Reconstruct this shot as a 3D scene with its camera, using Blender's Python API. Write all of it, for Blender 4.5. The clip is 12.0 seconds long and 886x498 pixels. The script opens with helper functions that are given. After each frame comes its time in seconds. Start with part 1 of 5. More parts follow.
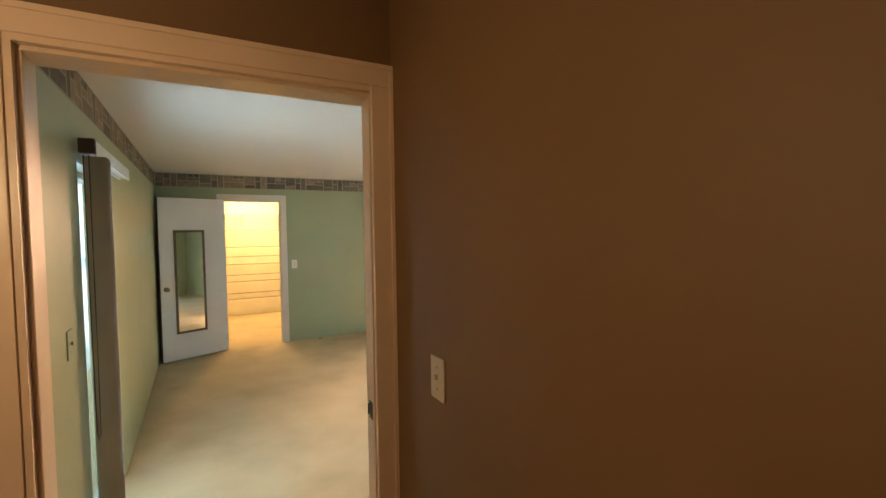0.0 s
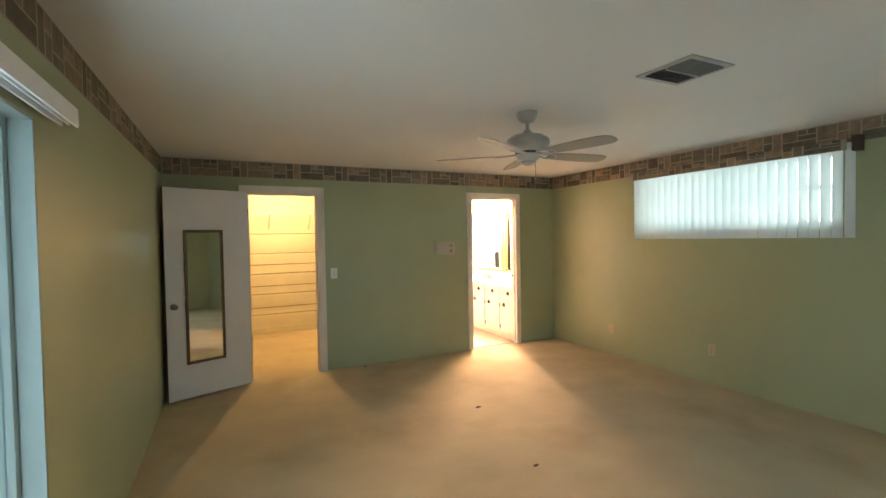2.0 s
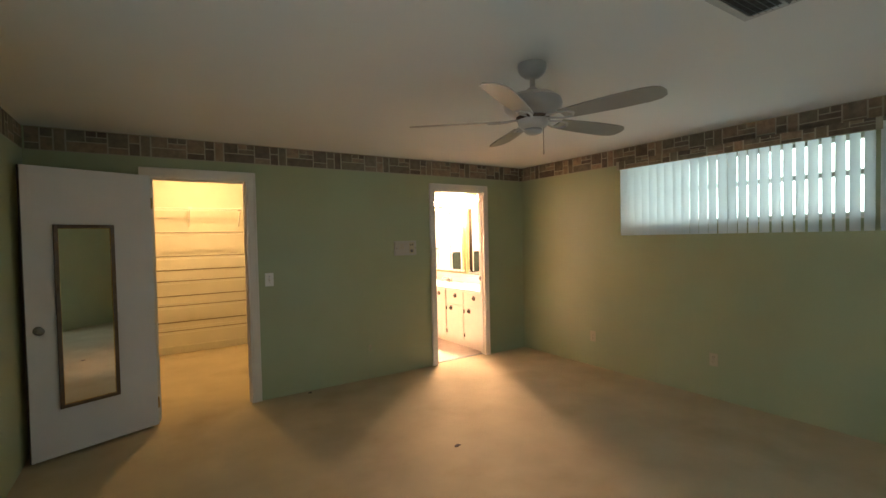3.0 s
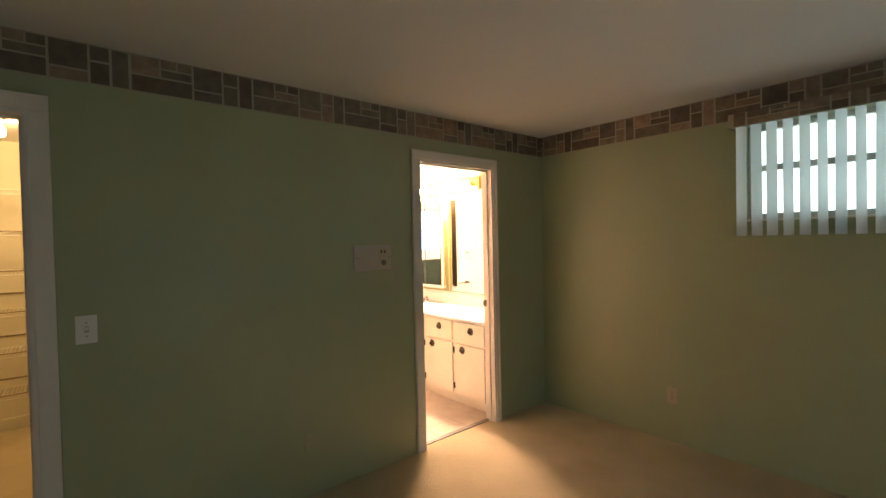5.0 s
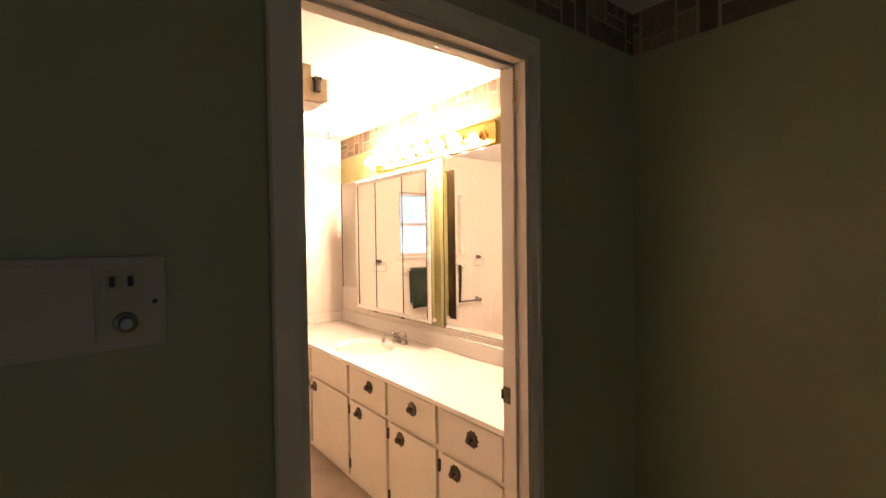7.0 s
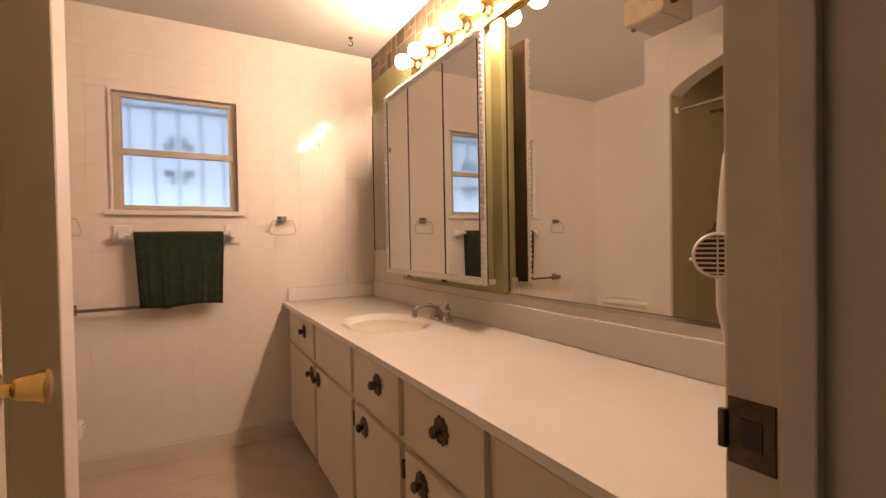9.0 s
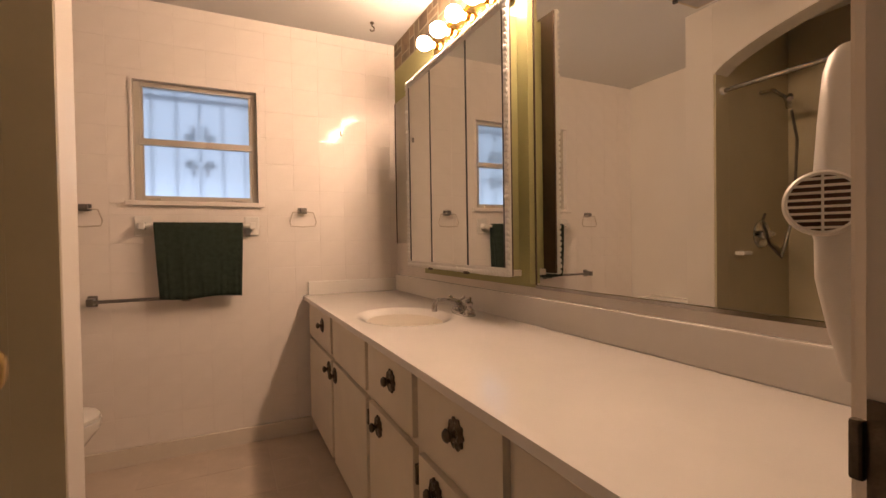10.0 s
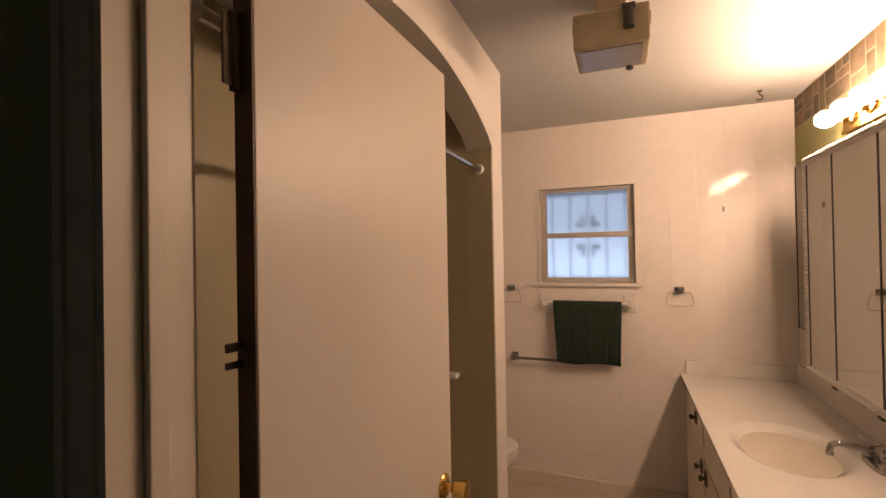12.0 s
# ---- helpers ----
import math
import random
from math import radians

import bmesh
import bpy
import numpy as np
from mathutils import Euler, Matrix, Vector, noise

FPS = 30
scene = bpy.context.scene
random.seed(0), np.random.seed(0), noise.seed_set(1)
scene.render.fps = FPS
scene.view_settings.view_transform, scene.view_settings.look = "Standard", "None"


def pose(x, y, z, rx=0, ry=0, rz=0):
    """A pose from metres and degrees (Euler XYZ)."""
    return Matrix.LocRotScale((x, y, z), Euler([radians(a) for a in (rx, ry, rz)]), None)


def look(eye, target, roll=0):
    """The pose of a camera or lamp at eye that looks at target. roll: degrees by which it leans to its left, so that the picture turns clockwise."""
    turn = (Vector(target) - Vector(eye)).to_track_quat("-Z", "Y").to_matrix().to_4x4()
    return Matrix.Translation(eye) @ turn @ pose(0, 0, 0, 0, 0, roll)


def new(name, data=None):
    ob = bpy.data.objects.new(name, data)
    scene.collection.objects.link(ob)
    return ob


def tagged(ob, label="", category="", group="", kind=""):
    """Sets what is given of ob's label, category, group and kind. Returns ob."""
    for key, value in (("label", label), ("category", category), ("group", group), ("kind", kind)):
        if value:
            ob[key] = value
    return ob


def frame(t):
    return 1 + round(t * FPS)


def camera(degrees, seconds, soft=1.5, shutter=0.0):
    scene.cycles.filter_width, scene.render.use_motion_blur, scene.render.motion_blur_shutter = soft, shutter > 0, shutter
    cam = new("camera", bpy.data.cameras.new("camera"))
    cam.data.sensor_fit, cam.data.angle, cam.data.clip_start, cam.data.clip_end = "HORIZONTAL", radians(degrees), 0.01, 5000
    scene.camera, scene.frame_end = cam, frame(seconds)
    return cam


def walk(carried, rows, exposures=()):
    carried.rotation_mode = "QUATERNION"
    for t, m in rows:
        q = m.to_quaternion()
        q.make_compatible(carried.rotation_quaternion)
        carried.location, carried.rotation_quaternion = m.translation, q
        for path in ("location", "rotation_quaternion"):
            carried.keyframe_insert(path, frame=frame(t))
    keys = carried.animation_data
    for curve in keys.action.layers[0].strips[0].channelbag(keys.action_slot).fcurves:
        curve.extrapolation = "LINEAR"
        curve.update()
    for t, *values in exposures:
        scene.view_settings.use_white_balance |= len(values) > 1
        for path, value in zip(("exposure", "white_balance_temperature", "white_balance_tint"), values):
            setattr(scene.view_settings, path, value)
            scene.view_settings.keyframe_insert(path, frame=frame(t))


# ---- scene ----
cam = camera(88.8, 12.0)

PATH = [
    (0, (0.388, -6.944, 1.65), (1.357, -5.197, 1.559), -0.7),
    (0.5, (0.351, -6.491, 1.649), (1.194, -4.679, 1.566), -0.6),
    (1, (0.357, -6.107, 1.633), (1.181, -4.286, 1.559), -0.8),
    (1.5, (0.395, -5.758, 1.569), (1.233, -3.943, 1.514), -1.0),
    (2, (0.514, -5.392, 1.551), (1.394, -3.597, 1.5), -1.0),
    (2.5, (0.596, -4.972, 1.533), (1.624, -3.258, 1.481), -1.1),
    (3, (0.735, -4.532, 1.512), (1.831, -2.86, 1.462), -1.3),
    (3.2, (0.765, -4.32, 1.493), (1.891, -2.668, 1.451), -1.3),
    (4.8, (1.459, -2.715, 1.489), (2.731, -1.172, 1.459), -1.6),
    (5, (1.622, -2.563, 1.508), (2.918, -1.041, 1.47), -1.3),
    (5.5, (2.0, -2.144, 1.512), (3.367, -0.685, 1.471), -1.4),
    (6, (2.416, -1.737, 1.529), (3.787, -0.283, 1.478), -1.3),
    (6.5, (2.814, -1.356, 1.537), (4.141, 0.14, 1.495), -1.3),
    (7, (3.218, -0.986, 1.509), (4.454, 0.586, 1.465), -0.8),
    (7.2, (3.352, -0.81, 1.49), (4.572, 0.774, 1.435), -0.2),
    (8.8, (3.895, -0.148, 1.167), (4.904, 1.579, 1.128), -1.1),
    (9, (3.923, -0.119, 1.141), (4.908, 1.621, 1.108), -1.0),
    (9.5, (3.977, -0.064, 1.1), (4.928, 1.696, 1.069), -0.9),
    (10, (4.011, -0.023, 1.094), (4.882, 1.777, 1.063), -0.9),
    (10.5, (4.015, -0.02, 1.169), (4.724, 1.85, 1.139), -1.1),
    (11, (4.029, -0.112, 1.296), (4.428, 1.847, 1.286), -1.4),
    (11.5, (4.045, -0.234, 1.465), (3.921, 1.761, 1.472), -1.4),
    (12, (4.122, -0.332, 1.556), (3.385, 1.527, 1.575), -1.0),
]

EXPOSURES = [(0.0, 1.72), (0.5, 1.75), (1.0, 1.6), (1.5, 1.38), (2.0, 1.1), (2.5, 0.74), (3.0, 0.48), (5.0, -0.05), (6.0, -0.35), (6.5, -0.75), (7.2, -1.7), (8.8, -2.92), (9.5, -3.07), (10.5, -3.25), (11.0, -3.32), (11.5, -3.55), (12.0, -3.5)]
walk(cam, [(t, look(eye, target, roll)) for t, eye, target, roll in PATH], EXPOSURES)

# ---------------------------------------------------------------- dimensions
CEIL = 2.42
SKEW, WEST = 0.012, -0.015           # west wall: x = SKEW * y + WEST
EAST, BEAST = 5.0, 5.07              # bedroom and bathroom east walls
SOUTH, NORTH, T = -5.36, 2.87, 0.095
CLO0, CLO1, CLOTOP = 0.770, 1.540, 2.088
BD0, BD1, BDTOP = 3.582, 4.342, 2.09
HD0, HD1, HDTOP = 0.022, 0.977, 2.112
HALL = SOUTH - 0.17                  # hallway face of the entry wall
BFLOOR = -0.07


def west_x(y):
    return SKEW * y + WEST


# ---------------------------------------------------------------- world and lights
world = bpy.data.worlds.new("sky")
scene.world = world
world.use_nodes = True
wn = world.node_tree.nodes
sky = wn.new("ShaderNodeTexSky")
sky.sky_type = "NISHITA"
sky.sun_disc = False
sky.sun_elevation = radians(62)
sky.sun_rotation = radians(200)
world.node_tree.links.new(sky.outputs[0], wn["Background"].inputs[0])
wn["Background"].inputs[1].default_value = 0.15

sun = new("sun", bpy.data.lights.new("sun", "SUN"))
sun.data.energy, sun.data.angle, sun.data.color = 1.5, radians(10), (1.0, 0.95, 0.88)
sun.matrix_world = look((0, 0, 20), (3.5, 9.5, 0))


def area(name, m, w, h, energy, color):
    lamp = new(name, bpy.data.lights.new(name, "AREA"))
    lamp.data.shape, lamp.data.size, lamp.data.size_y = "RECTANGLE", w, h
    lamp.data.energy, lamp.data.color = energy, color
    lamp.matrix_world = m
    return lamp


def point(name, at, energy, color, radius=0.04):
    lamp = new(name, bpy.data.lights.new(name, "POINT"))
    lamp.data.energy, lamp.data.color, lamp.data.shadow_soft_size = energy, color, radius
    lamp.location = at
    return lamp


DAY = (0.71, 0.89, 1.0)
WARM = (1.0, 0.60, 0.24)
area("patio_daylight", look((west_x(-4.15) - 0.17, -4.15, 1.0), (3, -3.85, 1.0)), 0.5, 1.9, 7.0, DAY)
area("east_daylight", look((5.19, -2.56, 1.9), (3, -2.56, 1.6)), 1.85, 0.55, 2.8, DAY)
area("south_daylight", look((3.3, -5.42, 0.83), (3.2, -2, 1.0)), 1.15, 0.68, 3.0, DAY)
point("closet_bulb_light", (1.345, 1.65, 2.30), 46, WARM, 0.045)
point("hall_light", (-0.30, -6.45, 1.80), 4.6, (1.0, 0.68, 0.36), 0.07)

# ---------------------------------------------------------------- materials


def material(name, color, rough=0.6, metal=0.0, var=0.06, scale=3.0, grain=60.0, bump=0.1, dist=0.002, spec=0.5, coat=0.0, stain=None, stain_amt=0.0):
    m = bpy.data.materials.new(name)
    m.use_nodes = True
    n, l = m.node_tree.nodes, m.node_tree.links
    b = n["Principled BSDF"]
    b.inputs["Roughness"].default_value, b.inputs["Metallic"].default_value = rough, metal
    b.inputs["Specular IOR Level"].default_value = spec
    b.inputs["Coat Weight"].default_value = coat
    tc = n.new("ShaderNodeTexCoord")
    big, small = n.new("ShaderNodeTexNoise"), n.new("ShaderNodeTexNoise")
    big.inputs["Scale"].default_value, small.inputs["Scale"].default_value = scale, grain
    big.inputs["Detail"].default_value, small.inputs["Detail"].default_value = 4, 3
    for t in (big, small):
        l.new(tc.outputs["Object"], t.inputs["Vector"])
    mix = n.new("ShaderNodeMix")
    mix.data_type = "RGBA"
    lo = [max(0, c * (1 - var)) for c in color]
    hi = [min(1, c * (1 + var)) for c in color]
    mix.inputs[6].default_value, mix.inputs[7].default_value = (*lo, 1), (*hi, 1)
    add = n.new("ShaderNodeMath")
    add.operation = "MULTIPLY_ADD"
    l.new(small.outputs[0], add.inputs[0])
    add.inputs[1].default_value = 0.4
    sub = n.new("ShaderNodeMath")
    sub.operation = "MULTIPLY_ADD"
    l.new(big.outputs[0], sub.inputs[0])
    sub.inputs[1].default_value, sub.inputs[2].default_value = 1.8, -0.6
    l.new(sub.outputs[0], add.inputs[2])
    l.new(add.outputs[0], mix.inputs[0])
    out = mix.outputs[2]
    if stain:
        st = n.new("ShaderNodeTexNoise")
        st.inputs["Scale"].default_value, st.inputs["Detail"].default_value = scale * 0.6, 6
        l.new(tc.outputs["Object"], st.inputs["Vector"])
        ramp = n.new("ShaderNodeMapRange")
        ramp.inputs[1].default_value, ramp.inputs[2].default_value = 0.55, 0.75
        ramp.inputs[4].default_value = stain_amt
        l.new(st.outputs[0], ramp.inputs[0])
        m2 = n.new("ShaderNodeMix")
        m2.data_type = "RGBA"
        l.new(ramp.outputs[0], m2.inputs[0])
        l.new(out, m2.inputs[6])
        m2.inputs[7].default_value = (*stain, 1)
        out = m2.outputs[2]
    l.new(out, b.inputs["Base Color"])
    if bump:
        bp = n.new("ShaderNodeBump")
        bp.inputs["Strength"].default_value, bp.inputs["Distance"].default_value = bump, dist
        l.new(small.outputs[0], bp.inputs["Height"])
        l.new(bp.outputs[0], b.inputs["Normal"])
    return m


GREEN = material("sage_wall_paint", (0.34, 0.365, 0.215), 0.40, var=0.06, scale=1.5, grain=90, bump=0.14, dist=0.001, spec=0.5)
BROWN = material("brown_wall_paint", (0.165, 0.092, 0.038), 0.6, var=0.06, scale=1.2, grain=90, bump=0.2, dist=0.001)
CEILING = material("ceiling_paint", (0.68, 0.68, 0.67), 0.85, var=0.03, scale=1.0, grain=120, bump=0.3, dist=0.002)
CARPET = material("beige_carpet", (0.52, 0.43, 0.28), 0.95, var=0.12, scale=2.2, grain=420, bump=0.9, dist=0.006, spec=0.1, stain=(0.34, 0.26, 0.15), stain_amt=0.5)
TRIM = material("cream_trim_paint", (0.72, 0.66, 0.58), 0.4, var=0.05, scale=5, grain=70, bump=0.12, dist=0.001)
# Cream trim with the hall's warm light mixed into its colour.
TRIM_LIT = material("warm_lit_trim_paint", (0.66, 0.50, 0.36), 0.35, var=0.06, scale=5, grain=70, bump=0.12, dist=0.001)
DOORW = material("white_door_paint", (0.66, 0.63, 0.62), 0.5, var=0.05, scale=3, grain=80, bump=0.12, dist=0.001)
BDOORW = material("bath_door_paint", (0.72, 0.66, 0.60), 0.42, var=0.05, scale=3, grain=80, bump=0.15, dist=0.001)
DARKEDGE = material("dark_wood_edge", (0.06, 0.035, 0.022), 0.6, var=0.3, scale=8, grain=60)
OAK = material("mirror_frame_wood", (0.11, 0.065, 0.03), 0.45, var=0.35, scale=14, grain=120, bump=0.3)
BATHW = material("bath_wall_paint", (0.86, 0.82, 0.77), 0.5, var=0.03, scale=2, grain=80, bump=0.1, dist=0.001)
TILE = material("white_wall_tile", (0.85, 0.80, 0.755), 0.07, var=0.03, scale=9, grain=26, bump=0.08, dist=0.001, spec=0.10)
GROUT = material("painted_grout", (0.83, 0.78, 0.73), 0.4, var=0.06, scale=20, grain=90)
VINYL = material("vinyl_floor", (0.52, 0.44, 0.37), 0.42, var=0.10, scale=6, grain=90, bump=0.1, dist=0.001, stain=(0.40, 0.31, 0.25), stain_amt=0.4)
VANITY = material("cream_cabinet_paint", (0.72, 0.66, 0.56), 0.38, var=0.05, scale=5, grain=60, bump=0.12, dist=0.001)
MARBLE = material("cultured_marble_top", (0.88, 0.85, 0.81), 0.14, var=0.03, scale=6, grain=30, bump=0.02, dist=0.001, coat=0.3)
BRONZE = material("antique_bronze", (0.09, 0.075, 0.055), 0.38, metal=0.85, var=0.4, scale=60, grain=250, bump=0.3)
CHROME = material("chrome", (0.50, 0.49, 0.48), 0.12, metal=1.0, var=0.05, scale=20, grain=90, bump=0.02)
STEEL = material("dull_steel", (0.22, 0.21, 0.20), 0.3, metal=1.0, var=0.15, scale=20, grain=150, bump=0.05)
BRASS = material("polished_brass", (0.72, 0.50, 0.17), 0.22, metal=1.0, var=0.12, scale=20, grain=120, bump=0.05)
ALU = material("aluminium_frame", (0.55, 0.53, 0.50), 0.42, metal=0.6, var=0.08, scale=12, grain=120)
BATHALU = material("bath_sash_aluminium", (0.50, 0.47, 0.41), 0.45, metal=0.15, var=0.06, scale=12, grain=120)
OLIVE = material("olive_green_paint", (0.38, 0.37, 0.17), 0.5, var=0.08, scale=4, grain=80, bump=0.15, dist=0.001)
PLASTICW = material("white_plastic", (0.75, 0.73, 0.68), 0.35, var=0.03, scale=10, grain=100, bump=0.03)
IVORY = material("ivory_plastic", (0.46, 0.39, 0.26), 0.4, var=0.05, scale=10, grain=100, bump=0.03)
BLACK = material("black_plastic", (0.015, 0.015, 0.015), 0.45, var=0.2, scale=20, grain=100)
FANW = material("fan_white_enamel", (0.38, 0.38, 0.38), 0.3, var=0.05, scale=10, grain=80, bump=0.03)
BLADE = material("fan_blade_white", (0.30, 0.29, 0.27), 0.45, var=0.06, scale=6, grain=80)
SLAT = material("blind_slat_vinyl", (0.78, 0.79, 0.80), 0.45, var=0.04, scale=8, grain=150, bump=0.05)
TOWEL = material("dark_green_towel", (0.024, 0.036, 0.028), 0.95, var=0.35, scale=40, grain=500, bump=1.0, dist=0.004, spec=0.1)
PORCELAIN = material("porcelain", (0.80, 0.78, 0.74), 0.08, var=0.02, scale=5, grain=40, bump=0)
ALCOVE = material("alcove_tile", (0.46, 0.41, 0.285), 0.3, var=0.05, scale=5, grain=60, bump=0.05)
HEATER = material("heater_enamel", (0.50, 0.42, 0.28), 0.45, var=0.2, scale=12, grain=90, bump=0.1, stain=(0.22, 0.14, 0.07), stain_amt=0.7)
DIFFUSER = material("heater_lens", (0.32, 0.29, 0.26), 0.35, var=0.15, scale=15, grain=120)
CLOSETW = material("closet_wall_paint", (0.70, 0.65, 0.52), 0.6, var=0.06, scale=3, grain=70, bump=0.2)
WIRE = material("wire_shelf_vinyl", (0.76, 0.72, 0.64), 0.4, var=0.03)
# Dark tan puts the rails' own shade into the vinyl; strips share it.
WIRED = material("dark_shelf_vinyl", (0.26, 0.20, 0.12), 0.5, var=0.2, scale=15)
INTER = material("intercom_plastic", (0.44, 0.40, 0.34), 0.4, var=0.05, scale=10, grain=100, bump=0.03)
LOUVRE = material("dark_louvre_metal", (0.17, 0.165, 0.155), 0.55, metal=0.2, var=0.2, scale=20)
VENTM = material("vent_metal", (0.42, 0.42, 0.42), 0.5, metal=0.2, var=0.12, scale=12)
# Flat dark backing in place of the open duct above the louvres.
VENTD = material("vent_backing", (0.10, 0.09, 0.08), 0.9, var=0.3, scale=30)
STUCCO = material("exterior_stucco", (0.6, 0.58, 0.52), 0.9, var=0.08, scale=4, grain=60, bump=0.5)
GRASS = material("lawn", (0.07, 0.12, 0.03), 0.95, var=0.4, scale=3, grain=80, bump=0.8, dist=0.03)
IRON = material("wrought_iron", (0.03, 0.03, 0.035), 0.6, metal=0.5, var=0.2)
MORTAR = material("border_mortar_print", (0.36, 0.32, 0.24), 0.7, var=0.12, scale=20, grain=120, bump=0.1)


def mirror_material():
    m = material("mirror_glass", (0.92, 0.93, 0.90), 0.015, metal=1.0, var=0.01, bump=0)
    return m


MIRROR = mirror_material()


def glass_material(name, color, rough):
    m = bpy.data.materials.new(name)
    m.use_nodes = True
    n, l = m.node_tree.nodes, m.node_tree.links
    b = n["Principled BSDF"]
    b.inputs["Base Color"].default_value = (*color, 1)
    b.inputs["Transmission Weight"].default_value = 1.0
    b.inputs["Roughness"].default_value = rough
    b.inputs["IOR"].default_value = 1.02 if rough < 0.1 else 1.3
    t = n.new("ShaderNodeTexNoise")
    t.inputs["Scale"].default_value = 140
    bp = n.new("ShaderNodeBump")
    bp.inputs["Strength"].default_value = 0.05 if rough < 0.1 else 0.25
    bp.inputs["Distance"].default_value = 0.0005
    l.new(t.outputs[0], bp.inputs["Height"])
    l.new(bp.outputs[0], b.inputs["Normal"])
    return m


GLASS = glass_material("window_glass", (0.95, 0.98, 0.97), 0.0)
FROST = glass_material("frosted_glass", (0.80, 0.88, 0.97), 0.40)


def print_material():
    """Printed stone blocks of the wallpaper border, each block its own tone."""
    m = material("border_stone_print", (0.20, 0.155, 0.112), 0.7, var=0.35, scale=16, grain=90, bump=0.12)
    n, l = m.node_tree.nodes, m.node_tree.links
    b = n["Principled BSDF"]
    old = b.inputs["Base Color"].links[0].from_socket
    geo = n.new("ShaderNodeNewGeometry")
    ramp = n.new("ShaderNodeValToRGB")
    ramp.color_ramp.elements[0].color = (0.55, 0.50, 0.48, 1)
    ramp.color_ramp.elements[1].color = (1.5, 1.35, 1.2, 1)
    mid = ramp.color_ramp.elements.new(0.5)
    mid.color = (0.85, 0.9, 0.85, 1)
    l.new(geo.outputs["Random Per Island"], ramp.inputs[0])
    mul = n.new("ShaderNodeMix")
    mul.data_type, mul.blend_type = "RGBA", "MULTIPLY"
    mul.inputs[0].default_value = 1
    l.new(old, mul.inputs[6])
    l.new(ramp.outputs[0], mul.inputs[7])
    l.new(mul.outputs[2], b.inputs["Base Color"])
    return m


STONEPRINT = print_material()


def emitter(name, color, strength):
    m = bpy.data.materials.new(name)
    m.use_nodes = True
    b = m.node_tree.nodes["Principled BSDF"]
    b.inputs["Base Color"].default_value = (0.9, 0.88, 0.82, 1)
    b.inputs["Emission Color"].default_value = (*color, 1)
    b.inputs["Emission Strength"].default_value = strength
    return m


BULBLIT = emitter("lit_globe_bulb", (1.0, 0.64, 0.42), 1900)
SCONCE = emitter("lit_sconce_glass", (1.0, 0.72, 0.42), 2.0)
CLOSETLIT = emitter("lit_closet_bulb", (1.0, 0.7, 0.4), 40)

# ---------------------------------------------------------------- mesh helpers


def box(bm, x0, x1, y0, y1, z0, z1, bevel=0.0):
    vs = [bm.verts.new((x, y, z)) for z in (z0, z1) for y in (y0, y1) for x in (x0, x1)]
    fs = [(0, 2, 3, 1), (4, 5, 7, 6), (0, 1, 5, 4), (2, 6, 7, 3), (0, 4, 6, 2), (1, 3, 7, 5)]
    faces = [bm.faces.new([vs[i] for i in f]) for f in fs]
    if bevel:
        edges = list({e for f in faces for e in f.edges})
        bmesh.ops.bevel(bm, geom=edges, offset=bevel, segments=2, profile=0.6, affect="EDGES")
    return bm


def boxes(*rows, bevel=0.0):
    bm = bmesh.new()
    for r in rows:
        box(bm, *r, bevel=bevel)
    return bm


def tube(bm, a, b, r, r2=None, n=16, caps=True):
    a, b = Vector(a), Vector(b)
    r2 = r if r2 is None else r2
    m = Matrix.Translation((a + b) / 2) @ (b - a).to_track_quat("Z", "Y").to_matrix().to_4x4()
    bmesh.ops.create_cone(bm, cap_ends=caps, segments=n, radius1=r, radius2=r2, depth=(b - a).length, matrix=m)
    return bm


def lathe(bm, profile, m, n=24):
    """Revolve (radius, height) rows round the local z axis of m."""
    rings = []
    for r, h in profile:
        if r < 1e-5:
            rings.append([bm.verts.new(m @ Vector((0, 0, h)))])
        else:
            rings.append([bm.verts.new(m @ Vector((r * math.cos(2 * math.pi * k / n), r * math.sin(2 * math.pi * k / n), h))) for k in range(n)])
    for a, b in zip(rings, rings[1:]):
        for k in range(n):
            k2 = (k + 1) % n
            if len(a) == 1 and len(b) > 1:
                bm.faces.new((a[0], b[k], b[k2]))
            elif len(b) == 1 and len(a) > 1:
                bm.faces.new((a[k], b[0], a[k2]))
            elif len(a) > 1:
                bm.faces.new((a[k], b[k], b[k2], a[k2]))
    return bm


def bent(bm, pts, r, n=10):
    """A bent rod through the points."""
    pts = [Vector(p) for p in pts]
    rings = []
    for i, p in enumerate(pts):
        d = (pts[min(i + 1, len(pts) - 1)] - pts[max(i - 1, 0)]).normalized()
        m = Matrix.Translation(p) @ d.to_track_quat("Z", "Y").to_matrix().to_4x4()
        rings.append([bm.verts.new(m @ Vector((r * math.cos(2 * math.pi * k / n), r * math.sin(2 * math.pi * k / n), 0))) for k in range(n)])
    for a, b in zip(rings, rings[1:]):
        off = min(range(n), key=lambda s: sum((a[k].co - b[(k + s) % n].co).length for k in range(n)))
        for k in range(n):
            bm.faces.new((a[k], a[(k + 1) % n], b[(k + 1 + off) % n], b[(k + off) % n]))
    for ring in (rings[0], rings[-1]):
        bm.faces.new(ring)
    return bm


def mesh(name, bm, mat, smooth=False):
    bmesh.ops.recalc_face_normals(bm, faces=bm.faces)
    me = bpy.data.meshes.new(name)
    bm.to_mesh(me)
    bm.free()
    for m in mat if isinstance(mat, (list, tuple)) else (mat,):
        me.materials.append(m)
    if smooth:
        for p in me.polygons:
            p.use_smooth = True
        me.set_sharp_from_angle(angle=radians(35))
    return me


